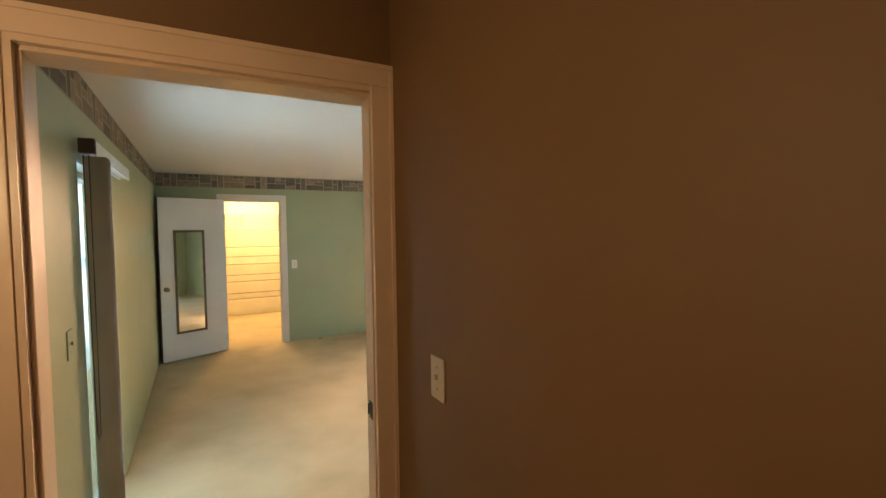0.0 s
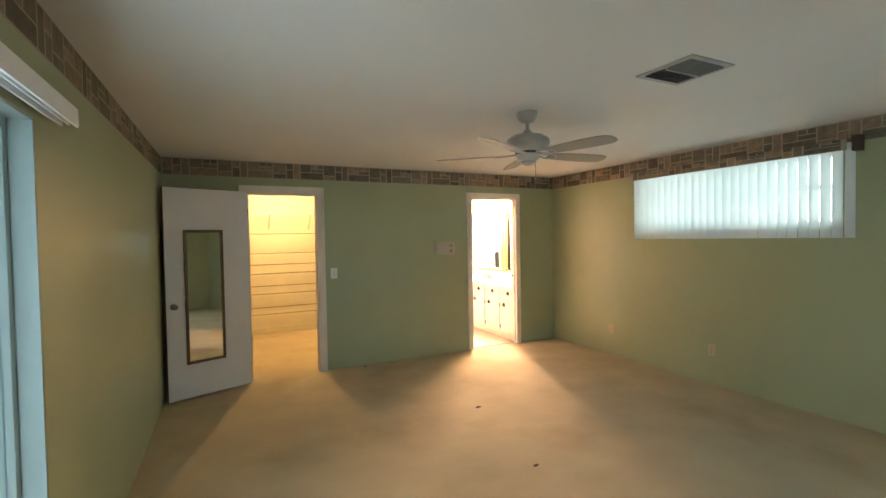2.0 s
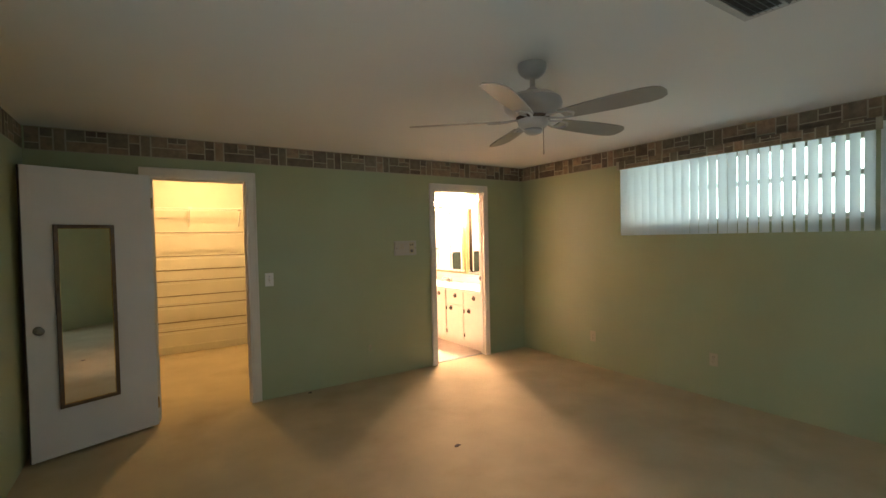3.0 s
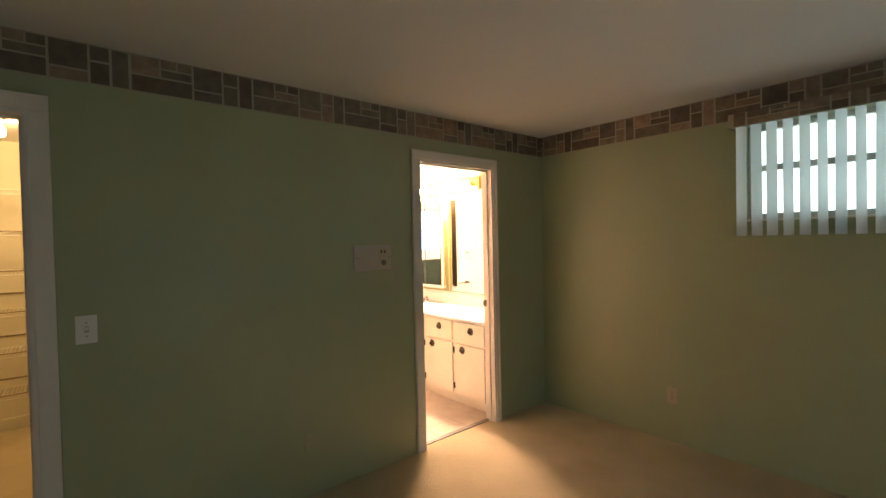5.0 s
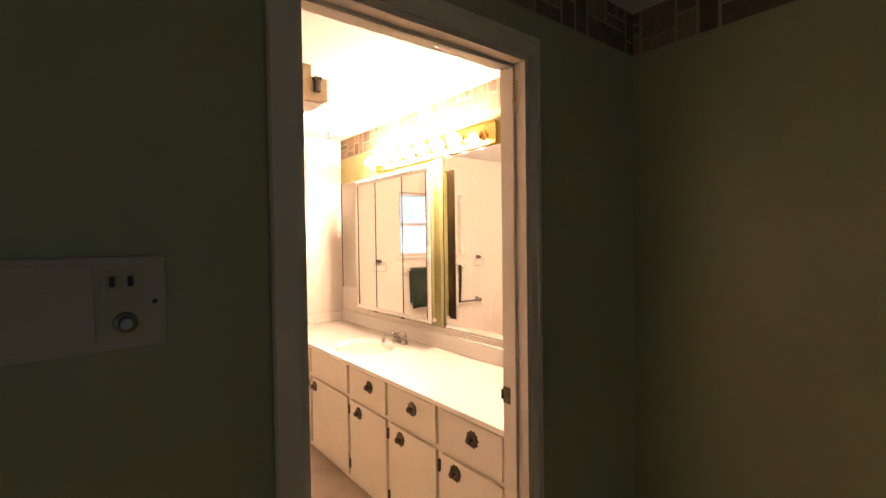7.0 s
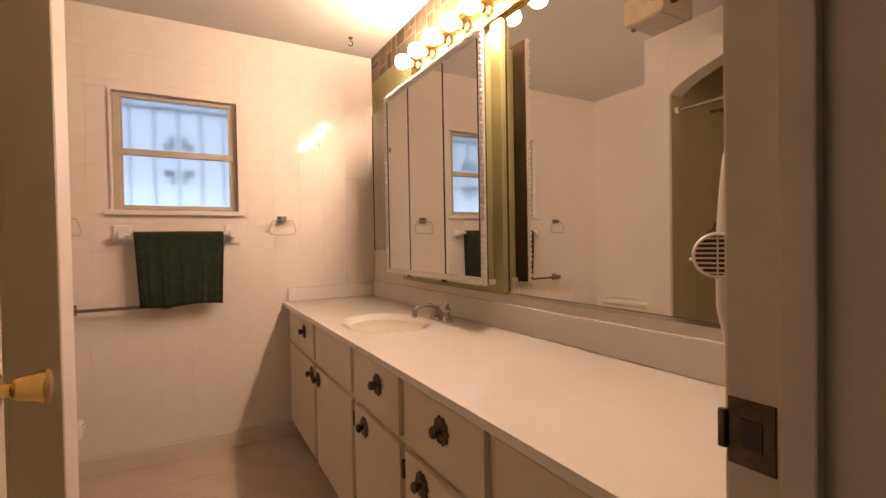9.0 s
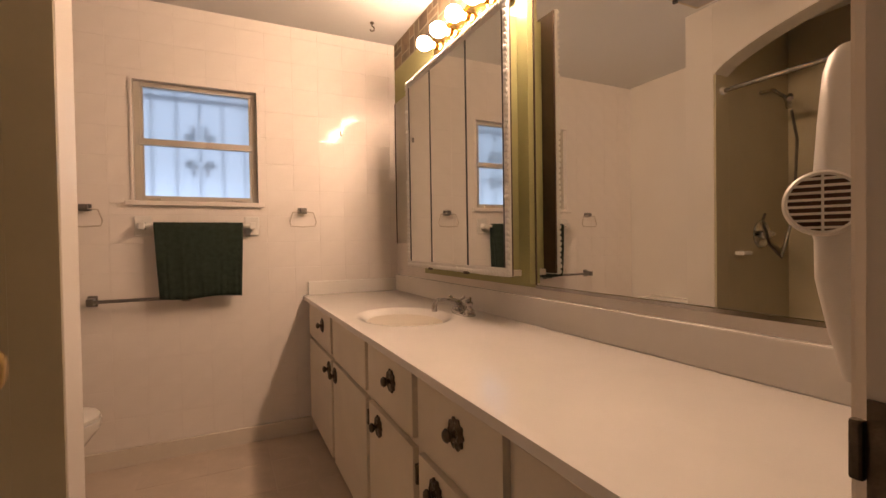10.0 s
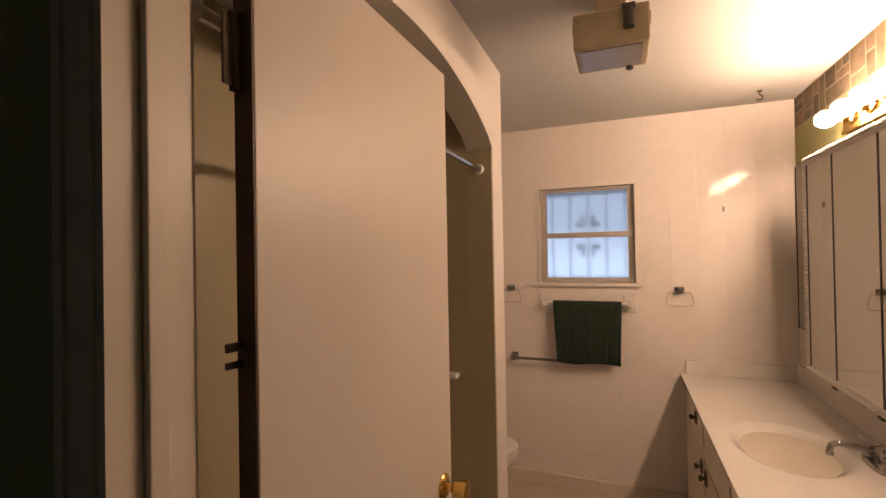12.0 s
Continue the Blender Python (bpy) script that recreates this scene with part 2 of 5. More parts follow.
def part(name, bm, mat, parent, label="", smooth=False):
    ob = new(name, mesh(name, bm, mat, smooth))
    ob.parent = parent
    if label:
        tagged(ob, label)
    return ob


def thing(name, label, category, at=(0, 0, 0), group="", rz=0.0):
    ob = new(name)
    ob.empty_display_size = 0.05
    ob.matrix_world = pose(*at, 0, 0, rz)
    return tagged(ob, label, category, group)


def structure(name, bm, mat, label, category="", smooth=False):
    return tagged(new(name, mesh(name, bm, mat, smooth)), label, category or name.split("_")[0], kind="structure")


def wall_x(y0, y1, x0, x1, holes, z1=CEIL, z0=0.0):
    """Wall running along x with openings (x0, x1, z0, z1)."""
    bm = bmesh.new()
    x = x0
    for a, b, c, d in sorted(holes):
        box(bm, x, a, y0, y1, z0, z1)
        if c > z0:
            box(bm, a, b, y0, y1, z0, c)
        if d < z1:
            box(bm, a, b, y0, y1, d, z1)
        x = b
    box(bm, x, x1, y0, y1, z0, z1)
    return bm


def wall_y(x0, x1, y0, y1, holes, z1=CEIL, z0=0.0):
    bm = wall_x(x0, x1, y0, y1, holes, z1, z0)
    for v in bm.verts:
        v.co.x, v.co.y = v.co.y, v.co.x
    return bm


def skewed(bm):
    """Lay a mesh built round x = 0 along the west wall."""
    for v in bm.verts:
        v.co.x += west_x(v.co.y)
    return bm


# ---------------------------------------------------------------- the shell
structure("floor", boxes((-0.75, EAST + 0.15, SOUTH - 3.0, 0.08, -0.25, 0.0)), CARPET, "worn beige cut-pile carpet with faint stains", "floor")
structure("floor_closet", boxes((-0.2, 2.72, 0.08, NORTH + 0.12, -0.25, 0.0)), CARPET, "beige closet carpet under warm light", "floor")
structure("floor_bathroom", boxes((2.72, BEAST + 0.15, 0.08, NORTH + 0.15, -0.25, BFLOOR)), VINYL, "beige vinyl bathroom floor", "floor")
structure("threshold", boxes((BD0, BD1, 0.055, 0.095, BFLOOR, 0.006)), STEEL, "thin metal carpet strip at the bathroom doorway", "threshold")
structure("ceiling", boxes((-0.75, BEAST + 0.15, SOUTH - 3.0, NORTH + 0.15, CEIL, CEIL + 0.12)), CEILING, "off-white painted plaster ceiling", "ceiling")
structure("roof_eaves", boxes((-1.6, BEAST + 0.9, SOUTH - 3.2, NORTH + 0.9, CEIL + 0.13, CEIL + 0.25)), STUCCO, "overhanging roof eaves", "roof")

structure("wall_north", wall_x(0.0, T, -0.30, EAST + 0.15, [(CLO0, CLO1, 0, CLOTOP), (BD0, BD1, 0, BDTOP)]), GREEN, "sage green bedroom wall with two doorways", "wall")
structure("wall_east", wall_y(EAST, EAST + 0.15, SOUTH, 0.0, [(-3.52, -1.60, 1.60, 2.20)]), GREEN, "sage green bedroom wall with a high window", "wall")
structure("wall_west", skewed(wall_y(-0.15, 0.0, SOUTH, 0.0, [(-4.285, -3.36, 0.0, 1.99)])), GREEN, "sage green bedroom wall with a glazed patio door", "wall")
structure("wall_south", wall_x(SOUTH - 0.065, SOUTH, -0.45, EAST + 0.15, [(HD0, HD1, 0, HDTOP), (2.7, 3.9, 0.45, 1.22)]), GREEN, "sage green bedroom wall beside the entry", "wall")
structure("wall_hall_north", wall_x(HALL, SOUTH - 0.066, -0.45, 0.98, [(HD0, HD1, 0, HDTOP)]), BROWN, "dark brown hallway wall over the doorway", "wall")
structure("wall_hall_east", boxes((0.98, 1.11, SOUTH - 3.0, SOUTH - 0.066, 0, CEIL)), BROWN, "dark brown painted hallway wall", "wall")
structure("wall_hall_west", boxes((-0.57, -0.45, SOUTH - 3.0, SOUTH - 0.0, 0, CEIL)), BROWN, "dark brown hallway wall", "wall")
structure("wall_hall_south", boxes((-0.45, 0.98, SOUTH - 3.0, SOUTH - 2.88, 0, CEIL)), BROWN, "dark brown hallway end wall", "wall")
structure("wall_closet_west", boxes((-0.05, 0.05, T, 2.67, 0, CEIL)), CLOSETW, "plain closet side wall", "wall")
structure("wall_closet_north", boxes((-0.05, 2.72, 2.69, NORTH + 0.12, 0, CEIL)), CLOSETW, "cream painted closet back wall behind wire shelves", "wall")
structure("wall_closet_east", boxes((2.60, 2.70, T, 2.69, 0, CEIL)), CLOSETW, "plain closet side wall", "wall")

# bathroom shell
structure("wall_bath_west", boxes((2.73, 2.85, T, NORTH + 0.12, -0.1, CEIL)), BATHW, "white painted bathroom wall", "wall")
structure("wall_bath_south", wall_x(T, T + 0.012, 2.85, BEAST, [(BD0 - 0.01, BD1 + 0.01, -0.1, BDTOP + 0.01)], CEIL, -0.1), BATHW, "white painted bathroom wall round the door", "wall")
WIN = (3.575, 4.212, 1.328, 2.0)
structure("wall_bath_north", wall_x(NORTH + 0.0024, NORTH + 0.15, 2.85, BEAST + 0.15, [WIN], CEIL, -0.1), GROUT, "tiled bathroom wall with a window", "wall")
structure("wall_bath_east", boxes((BEAST, BEAST + 0.15, T, NORTH + 0.012, -0.1, CEIL)), OLIVE, "olive painted bathroom wall over the vanity", "wall")


def arch_wall():
    """Wall of the tub alcove: a pier and a low segmental arch over the opening."""
    bm = bmesh.new()
    x0, x1, ya, yb, zs, rise = 3.47, 3.59, T + 0.012, 1.63, 2.02, 0.19
    n = 24
    front, back = [], []
    for k in range(n + 1):
        u = k / n
        y = ya + (yb - ya) * u
        z = zs + rise * math.sin(math.pi * u) ** 0.72
        front.append((bm.verts.new((x1, y, z)), bm.verts.new((x1, y, CEIL))))
        back.append((bm.verts.new((x0, y, z)), bm.verts.new((x0, y, CEIL))))
    for k in range(n):
        (a, b), (c, d) = front[k], front[k + 1]
        (e, f), (g, h) = back[k], back[k + 1]
        bm.faces.new((a, c, d, b))
        bm.faces.new((e, f, h, g))
        bm.faces.new((a, e, g, c))
        bm.faces.new((b, d, h, f))
    box(bm, x0, x1, yb, 1.80, -0.1, CEIL, 0.004)
    return bm


structure("wall_alcove_arch", arch_wall(), BATHW, "white arched partition in front of the bathtub", "wall")
structure("wall_alcove_north", boxes((2.85, 3.47, 1.63, 1.80, -0.1, CEIL)), BATHW, "white partition beside the toilet", "wall")
for side, dims in (("north", ((2.85, 3.47, 1.618, 1.63, 0.35, CEIL), (3.4705, 3.587, 1.618, 1.6295, 0.36, 2.019))), ("west", ((2.85, 2.862, T + 0.03, 1.618, 0.35, CEIL),)), ("south", ((2.862, 3.47, T + 0.012, T + 0.03, 0.35, CEIL),))):
    structure("alcove_lining_" + side, boxes(*dims), ALCOVE, "olive beige tile lining of the tub alcove", "wall")


# ---------------------------------------------------------------- trim
def casing(name, x0, x1, top, y0, y1, w, mat, label, wl=None, wr=None):
    """Flat casing with a raised outer bead round an opening in an x wall."""
    wl, wr = wl or w, wr or w
    lo, hi = min(y0, y1), max(y0, y1)
    d = (hi - lo)
    bm = bmesh.new()
    box(bm, x0 - wl, x0, lo, hi, 0, top, 0.003)
    box(bm, x1, x1 + wr, lo, hi, 0, top, 0.003)
    box(bm, x0 - wl, x1 + wr, lo, hi, top, top + w, 0.003)
    bead0, bead1 = (lo - 0.005, lo) if y0 > y1 else (hi, hi + 0.005)
    box(bm, x0 - wl + 0.003, x0 - wl + 0.018, bead0, bead1, 0.01, top + w - 0.02)
    box(bm, x1 + wr - 0.018, x1 + wr - 0.003, bead0, bead1, 0.01, top + w - 0.02)
    box(bm, x0 - wl + 0.003, x1 + wr - 0.003, bead0, bead1, top + w - 0.018, top + w - 0.003)
    return structure(name, bm, mat, label, "trim")


def jambs(name, x0, x1, top, y0, y1, stop0, stop1, mat, label, z0=0.0, west=0.018, east=0.012):
    bm = bmesh.new()
    t = 0.018
    box(bm, x0, x0 + west, y0, y1, z0, top - t)
    box(bm, x1 - t, x1, y0, y1, z0, top - t)
    box(bm, x0, x1, y0, y1, top - t, top)
    s = 0.012
    box(bm, x0 + west, x0 + west + s, stop0, stop1, z0, top - t - s, 0.002)
    box(bm, x1 - t - east, x1 - t, stop0, stop1, z0, top - t - s, 0.002)
    box(bm, x0 + west, x1 - t, stop0, stop1, top - t - s, top - t, 0.002)
    return structure(name, bm, mat, label, "door frame")


casing("trim_closet_door", CLO0, CLO1, CLOTOP, -0.001, -0.016, 0.07, TRIM, "cream painted casing round the closet doorway")
jambs("frame_closet_door", CLO0 - 0.001, CLO1 + 0.001, CLOTOP + 0.001, -0.012, T + 0.01, 0.035, 0.07, TRIM, "cream painted closet door frame")
casing("trim_bath_door", BD0 + 0.003, BD1, BDTOP, -0.001, -0.016, 0.065, TRIM, "cream painted casing round the bathroom doorway", 0.062, 0.050)
jambs("frame_bath_door", BD0 - 0.001, BD1 + 0.001, BDTOP + 0.001, -0.012, T + 0.003, 0.030, 0.055, TRIM, "cream painted bathroom door frame", BFLOOR, 0.018)
casing("trim_bath_door_inside", BD0 - 0.001, BD1 + 0.016, BDTOP, T + 0.013, T + 0.024, 0.058, TRIM, "cream painted casing on the bathroom side")
casing("trim_hall_door", HD0, HD1 - 0.07, HDTOP, HALL - 0.001, HALL - 0.018, 0.072, TRIM_LIT, "cream casing round the bedroom doorway, tan from warm light in its colour", 0.075, 0.079)
casing("trim_hall_door_inside", HD0, HD1, HDTOP, SOUTH + 0.001, SOUTH + 0.014, 0.06, TRIM, "cream casing on the bedroom side", 0.06, 0.06)
jambs("frame_hall_door", HD0 - 0.001, HD1 + 0.001, HDTOP + 0.001, HALL - 0.01, SOUTH + 0.01, SOUTH - 0.155, SOUTH - 0.085, TRIM_LIT, "cream painted bedroom door frame, tinted tan for warm hall light", east=0.052)


structure("frame_hall_door_room_side", boxes((HD1 - 0.0215, HD1 - 0.0175, SOUTH - 0.084, SOUTH + 0.008, 0, HDTOP - 0.02)), TRIM, "greyish white painted room side of the door frame", "door frame")


# wallpaper border: pale joints with printed stone blocks, repeat of 0.555 m
BLOCKS = ((0.004, 0.066, 0.006, 0.170), (0.078, 0.190, 0.088, 0.172), (0.078, 0.330, 0.006, 0.080), (0.198, 0.262, 0.132, 0.172),
          (0.198, 0.330, 0.088, 0.124), (0.270, 0.330, 0.132, 0.172), (0.340, 0.470, 0.060, 0.172), (0.340, 0.470, 0.006, 0.052),
          (0.480, 0.548, 0.110, 0.172), (0.480, 0.548, 0.006, 0.100))


def border(name, length, place, phase, label, height=0.177):
    """place maps (along, out, up) to the world."""
    bm = bmesh.new()
    k = height / 0.177

    def slab(a0, a1, o, z0, z1, mi):
        f = bm.faces.new([bm.verts.new(place(*p)) for p in ((a0, o, z0), (a1, o, z0), (a1, o, z1), (a0, o, z1))])
        f.material_index = mi

    box(bm, 0, 1, 0, 1, 0, 1)
    for v in bm.verts:
        v.co = place(v.co.x * length, v.co.y * 0.0015, v.co.z * height)
    a = -phase
    while a < length:
        for b0, b1, z0, z1 in BLOCKS:
            c0, c1 = max(0, a + b0), min(length, a + b1)
            if c1 - c0 > 0.01:
                slab(c0, c1, 0.0021, z0 * k, z1 * k, 1)
        a += 0.555
    ob = structure(name, bm, [MORTAR, STONEPRINT], label, "wallpaper border")
    return ob


B0 = CEIL - 0.178
border("border_north", EAST - 0.002, lambda a, o, z: Vector((a, -o - 0.0005, B0 + z)), 0.555 - 2.457 % 0.555 + 0.07, "stone-print wallpaper border under the ceiling")
border("border_east", -SOUTH, lambda a, o, z: Vector((EAST - o - 0.0005, -a, B0 + z)), 0.3, "stone-print wallpaper border under the ceiling")
border("border_west", -SOUTH, lambda a, o, z: Vector((west_x(-a) + o + 0.0005, -a, B0 + z)), 0.1, "stone-print wallpaper border under the ceiling")
border("border_south", EAST, lambda a, o, z: Vector((a, SOUTH + o + 0.0005, B0 + z)), 0.1, "stone-print wallpaper border under the ceiling")
border("border_bath", 2.72, lambda a, o, z: Vector((BEAST - o - 0.0005, 2.865 - a, B0 + z)), 0.2, "stone-print wallpaper border over the vanity")


def glowing_vinyl():
    """Thin vinyl that lets daylight through."""
    m = material("sheer_slat_vinyl", (0.80, 0.82, 0.84), 0.5, var=0.04, scale=8, grain=200, bump=0.04)
    n, l = m.node_tree.nodes, m.node_tree.links
    b, out = n["Principled BSDF"], n["Material Output"]
    tr = n.new("ShaderNodeBsdfTranslucent")
    tr.inputs[0].default_value = (0.80, 0.85, 0.86, 1)
    mix = n.new("ShaderNodeMixShader")
    mix.inputs[0].default_value = 0.30
    l.new(b.outputs[0], mix.inputs[1])
    l.new(tr.outputs[0], mix.inputs[2])
    l.new(mix.outputs[0], out.inputs[0])
    return m


SHEER = glowing_vinyl()

# ---------------------------------------------------------------- outdoors
structure("ground", boxes((-400, 400, -400, 400, -0.45, -0.26)), GRASS, "lawn round the house", "ground")


CONCRETE = material("pale_concrete", (0.55, 0.58, 0.56), 0.9, var=0.08, scale=2, grain=80, bump=0.3)


def haze(name, a, b, strength):
    """Emissive colours that glow for bright out-of-focus greenery and sky."""
    m = emitter(name, a, strength)
    n, l = m.node_tree.nodes, m.node_tree.links
    tc, t, mix = n.new("ShaderNodeTexCoord"), n.new("ShaderNodeTexNoise"), n.new("ShaderNodeMix")
    t.inputs["Scale"].default_value, t.inputs["Detail"].default_value = 1.6, 5
    mix.data_type = "RGBA"
    mix.inputs[6].default_value, mix.inputs[7].default_value = (*a, 1), (*b, 1)
    r = n.new("ShaderNodeMapRange")
    r.inputs[1].default_value, r.inputs[2].default_value = 0.42, 0.62
    l.new(tc.outputs["Object"], t.inputs["Vector"])
    l.new(t.outputs[0], r.inputs[0])
    l.new(r.outputs[0], mix.inputs[0])
    l.new(mix.outputs[2], n["Principled BSDF"].inputs["Emission Color"])
    return m


structure("patio_slab", boxes((-6.0, -0.36, -9, 34, -0.259, -0.02)), CONCRETE, "pale concrete patio outside the glass door", "patio")
# Glowing backdrops added for the daylit views outside.
structure("backdrop_east", boxes((9.0, 9.02, -12, 8, -0.26, 6.5)), haze("glowing_foliage_haze", (0.80, 0.95, 0.92), (0.45, 0.66, 0.42), 1.7), "glowing backdrop of blurred greenery outside the bedroom window", "backdrop")
structure("backdrop_west", boxes((-6.02, -6.0, -12, 32, -0.26, 12)), haze("glowing_patio_haze", (0.62, 0.86, 0.86), (0.5, 0.72, 0.72), 0.30), "glowing pale backdrop outside the glass door", "backdrop")


# ---------------------------------------------------------------- doors
def knob(parent, at, axis, mat, r=0.026, reach=0.055, label="brass door knob"):
    """A round door knob with its rose; axis: 'x+', 'x-', 'y+' or 'y-' turned by matrix."""
    m = Matrix.Translation(at) @ Vector(axis).to_track_quat("Z", "Y").to_matrix().to_4x4()
    bm = lathe(bmesh.new(), [(0, 0), (r * 1.15, 0), (r * 1.15, 0.004), (r * 0.9, 0.009), (r * 0.42, 0.014), (r * 0.38, reach * 0.5), (r * 0.8, reach * 0.62), (r, reach * 0.85), (r * 0.92, reach * 1.05), (r * 0.5, reach * 1.15), (0, reach * 1.16)], m, 28)
    return part("door_knob", bm, mat, parent, label, True)


def closet_door():
    """Flush white door, swung open almost to the west wall, with a long framed mirror on it."""
    hinge = Vector((CLO0 - 0.005, -0.080, 0))
    free = Vector((0.0, -0.385, 0))
    d = free - hinge
    t = thing("closet_door", "open white flush closet door with a framed mirror", "door", hinge, rz=math.degrees(math.atan2(d.y, d.x)))
    w, h0, h1 = 0.805, 0.018, 2.075
    # local x runs from hinge to free edge; local +y is the face seen from the room
    part("panel", boxes((0, w - 0.003, -0.004, 0.031, h0, h1), bevel=0.002), DOORW, t)
    part("edge", boxes((w - 0.002, w + 0.003, -0.003, 0.0295, h0, h1)), DARKEDGE, t, "dark unpainted door edge")
    y = 0.0315
    mx0, mx1, mz0, mz1, f = 0.268, 0.638, 0.35, 1.668, 0.026
    mir = part("mirror", boxes((mx0 + f * 0.6, mx1 - f * 0.6, y, y + 0.006, mz0 + f * 0.6, mz1 - f * 0.6)), MIRROR, t, "long mirror glass")
    fr = boxes((mx0, mx0 + f, y, y + 0.016, mz0, mz1), (mx1 - f, mx1, y, y + 0.016, mz0, mz1), (mx0 + f, mx1 - f, y, y + 0.016, mz0, mz0 + f), (mx0 + f, mx1 - f, y, y + 0.016, mz1 - f, mz1), bevel=0.003)
    part("mirror_frame", fr, OAK, mir, "dark oak mirror frame")
    inner = boxes((mx0 + f, mx0 + f + 0.002, y, y + 0.012, mz0 + f, mz1 - f), (mx1 - f - 0.002, mx1 - f, y, y + 0.012, mz0 + f, mz1 - f), (mx0 + f + 0.004, mx1 - f - 0.004, y, y + 0.012, mz0 + f, mz0 + f + 0.004), (mx0 + f + 0.004, mx1 - f - 0.004, y, y + 0.012, mz1 - f - 0.004, mz1 - f))
    part("frame_liner", inner, BRASS, mir, "thin gilt liner")
    for cz in (mz0 + 0.5 * (mz1 - mz0),):
        for cx in (mx0 - 0.004, mx1 + 0.004):
            part("mirror_clip", boxes((cx - 0.006, cx + 0.006, y, y + 0.012, cz - 0.012, cz + 0.012), bevel=0.002), PLASTICW, mir)
    knob(t, (w - 0.065, y, 0.93), (0, 1, 0), STEEL, label="dull bronze round knob")
    for z in (0.2, 1.85):
        part("hinge", boxes((-0.012, 0.002, 0.014, 0.030, z - 0.045, z + 0.045), bevel=0.003), BRASS, t)
    return t


closet_door()


def bath_door():
    """White flush door opened into the bathroom against the tub alcove."""
    hinge = Vector((BD0 + 0.030, T + 0.062, 0))
    free = Vector((3.624, 0.86, 0))
    d = free - hinge
    t = thing("bathroom_door", "open white flush bathroom door with a brass knob", "door", hinge, rz=math.degrees(math.atan2(d.y, d.x)))
    w, h0, h1 = 0.715, -0.04, 2.066
    part("panel", boxes((0.004, w, -0.0345, 0, h0, h1), bevel=0.002), BDOORW, t)
    part("edge", boxes((0.0, 0.0035, -0.034, -0.0005, h0, h1)), DARKEDGE, t, "dark hinge edge")
    m = Matrix.Translation((w - 0.062, -0.035, 0.925)) @ Vector((0, -1, 0)).to_track_quat("Z", "Y").to_matrix().to_4x4()
    k = part("door_knob", lathe(bmesh.new(), [(0.011, 0.012), (0.0105, 0.026), (0.016, 0.030), (0.019, 0.038), (0.023, 0.056), (0.027, 0.064), (0.027, 0.069), (0.022, 0.072), (0, 0.073)], m, 28), BRASS, t, "polished brass tulip knob", True)
    part("rose", lathe(bmesh.new(), [(0, 0), (0.034, 0), (0.034, 0.003), (0.028, 0.010), (0.013, 0.0145), (0, 0.0145)], m, 28), BRASS, k, "", True)
    for z in (0.18, 1.845):
        hg = part("hinge", tube(bmesh.new(), (-0.006, -0.008, z - 0.055), (-0.006, -0.008, z + 0.055), 0.0075), DARKEDGE, t, "dark painted butt hinge", True)
        part("leaf", boxes((-0.0265, -0.002, -0.0105, -0.0055, z - 0.05, z + 0.05), bevel=0.001), DARKEDGE, hg)
    for z0, z1 in ((1.402, 1.411), (1.425, 1.437)):
        part("hinge_knuckle", boxes((-0.0265, -0.001, -0.012, -0.005, z0, z1), bevel=0.001), BLACK, t, "narrow black hinge knuckle")
    return t


# the visible face looks east, which is local -y
BATH_DOOR = bath_door()


def strike(at, w, h, normal_x, name_label):
    t = thing("strike_plate", name_label, "strike plate", at)
    s = normal_x
    part("plate", boxes((min(0, s * 0.002), max(0, s * 0.002), -w / 2, w / 2, -h / 2, h / 2)), BRONZE, t)
    part("latch_hole", boxes((min(s * 0.0021, s * 0.003), max(s * 0.0021, s * 0.003), -w * 0.25, w * 0.2, -h * 0.22, h * 0.22)), BLACK, t)
    part("lip", boxes((min(0, s * 0.006), max(0, s * 0.006), w / 2, w / 2 + 0.007, -h * 0.3, h * 0.3), bevel=0.002), BRONZE, t)
    return t


strike((BD1 - 0.0175, 0.079, 0.977), 0.036, 0.056, -1, "dark bronze strike plate on the bathroom door jamb")
strike((HD1 - 0.0695, SOUTH - 0.125, 1.03), 0.028, 0.06, -1, "dark strike plate on the bedroom door jamb")
hook = thing("coat_hook", "small painted wire hook on the door jamb", "hook", (BD1 - 0.0175, 0.02, 1.985))
part("wire", bent(bmesh.new(), [(0, 0, 0.03), (-0.004, 0, 0.03), (-0.006, 0, -0.02), (-0.006, 0.012, -0.035), (-0.006, 0.012, 0.0)], 0.002, 8), BRASS, hook, smooth=True)


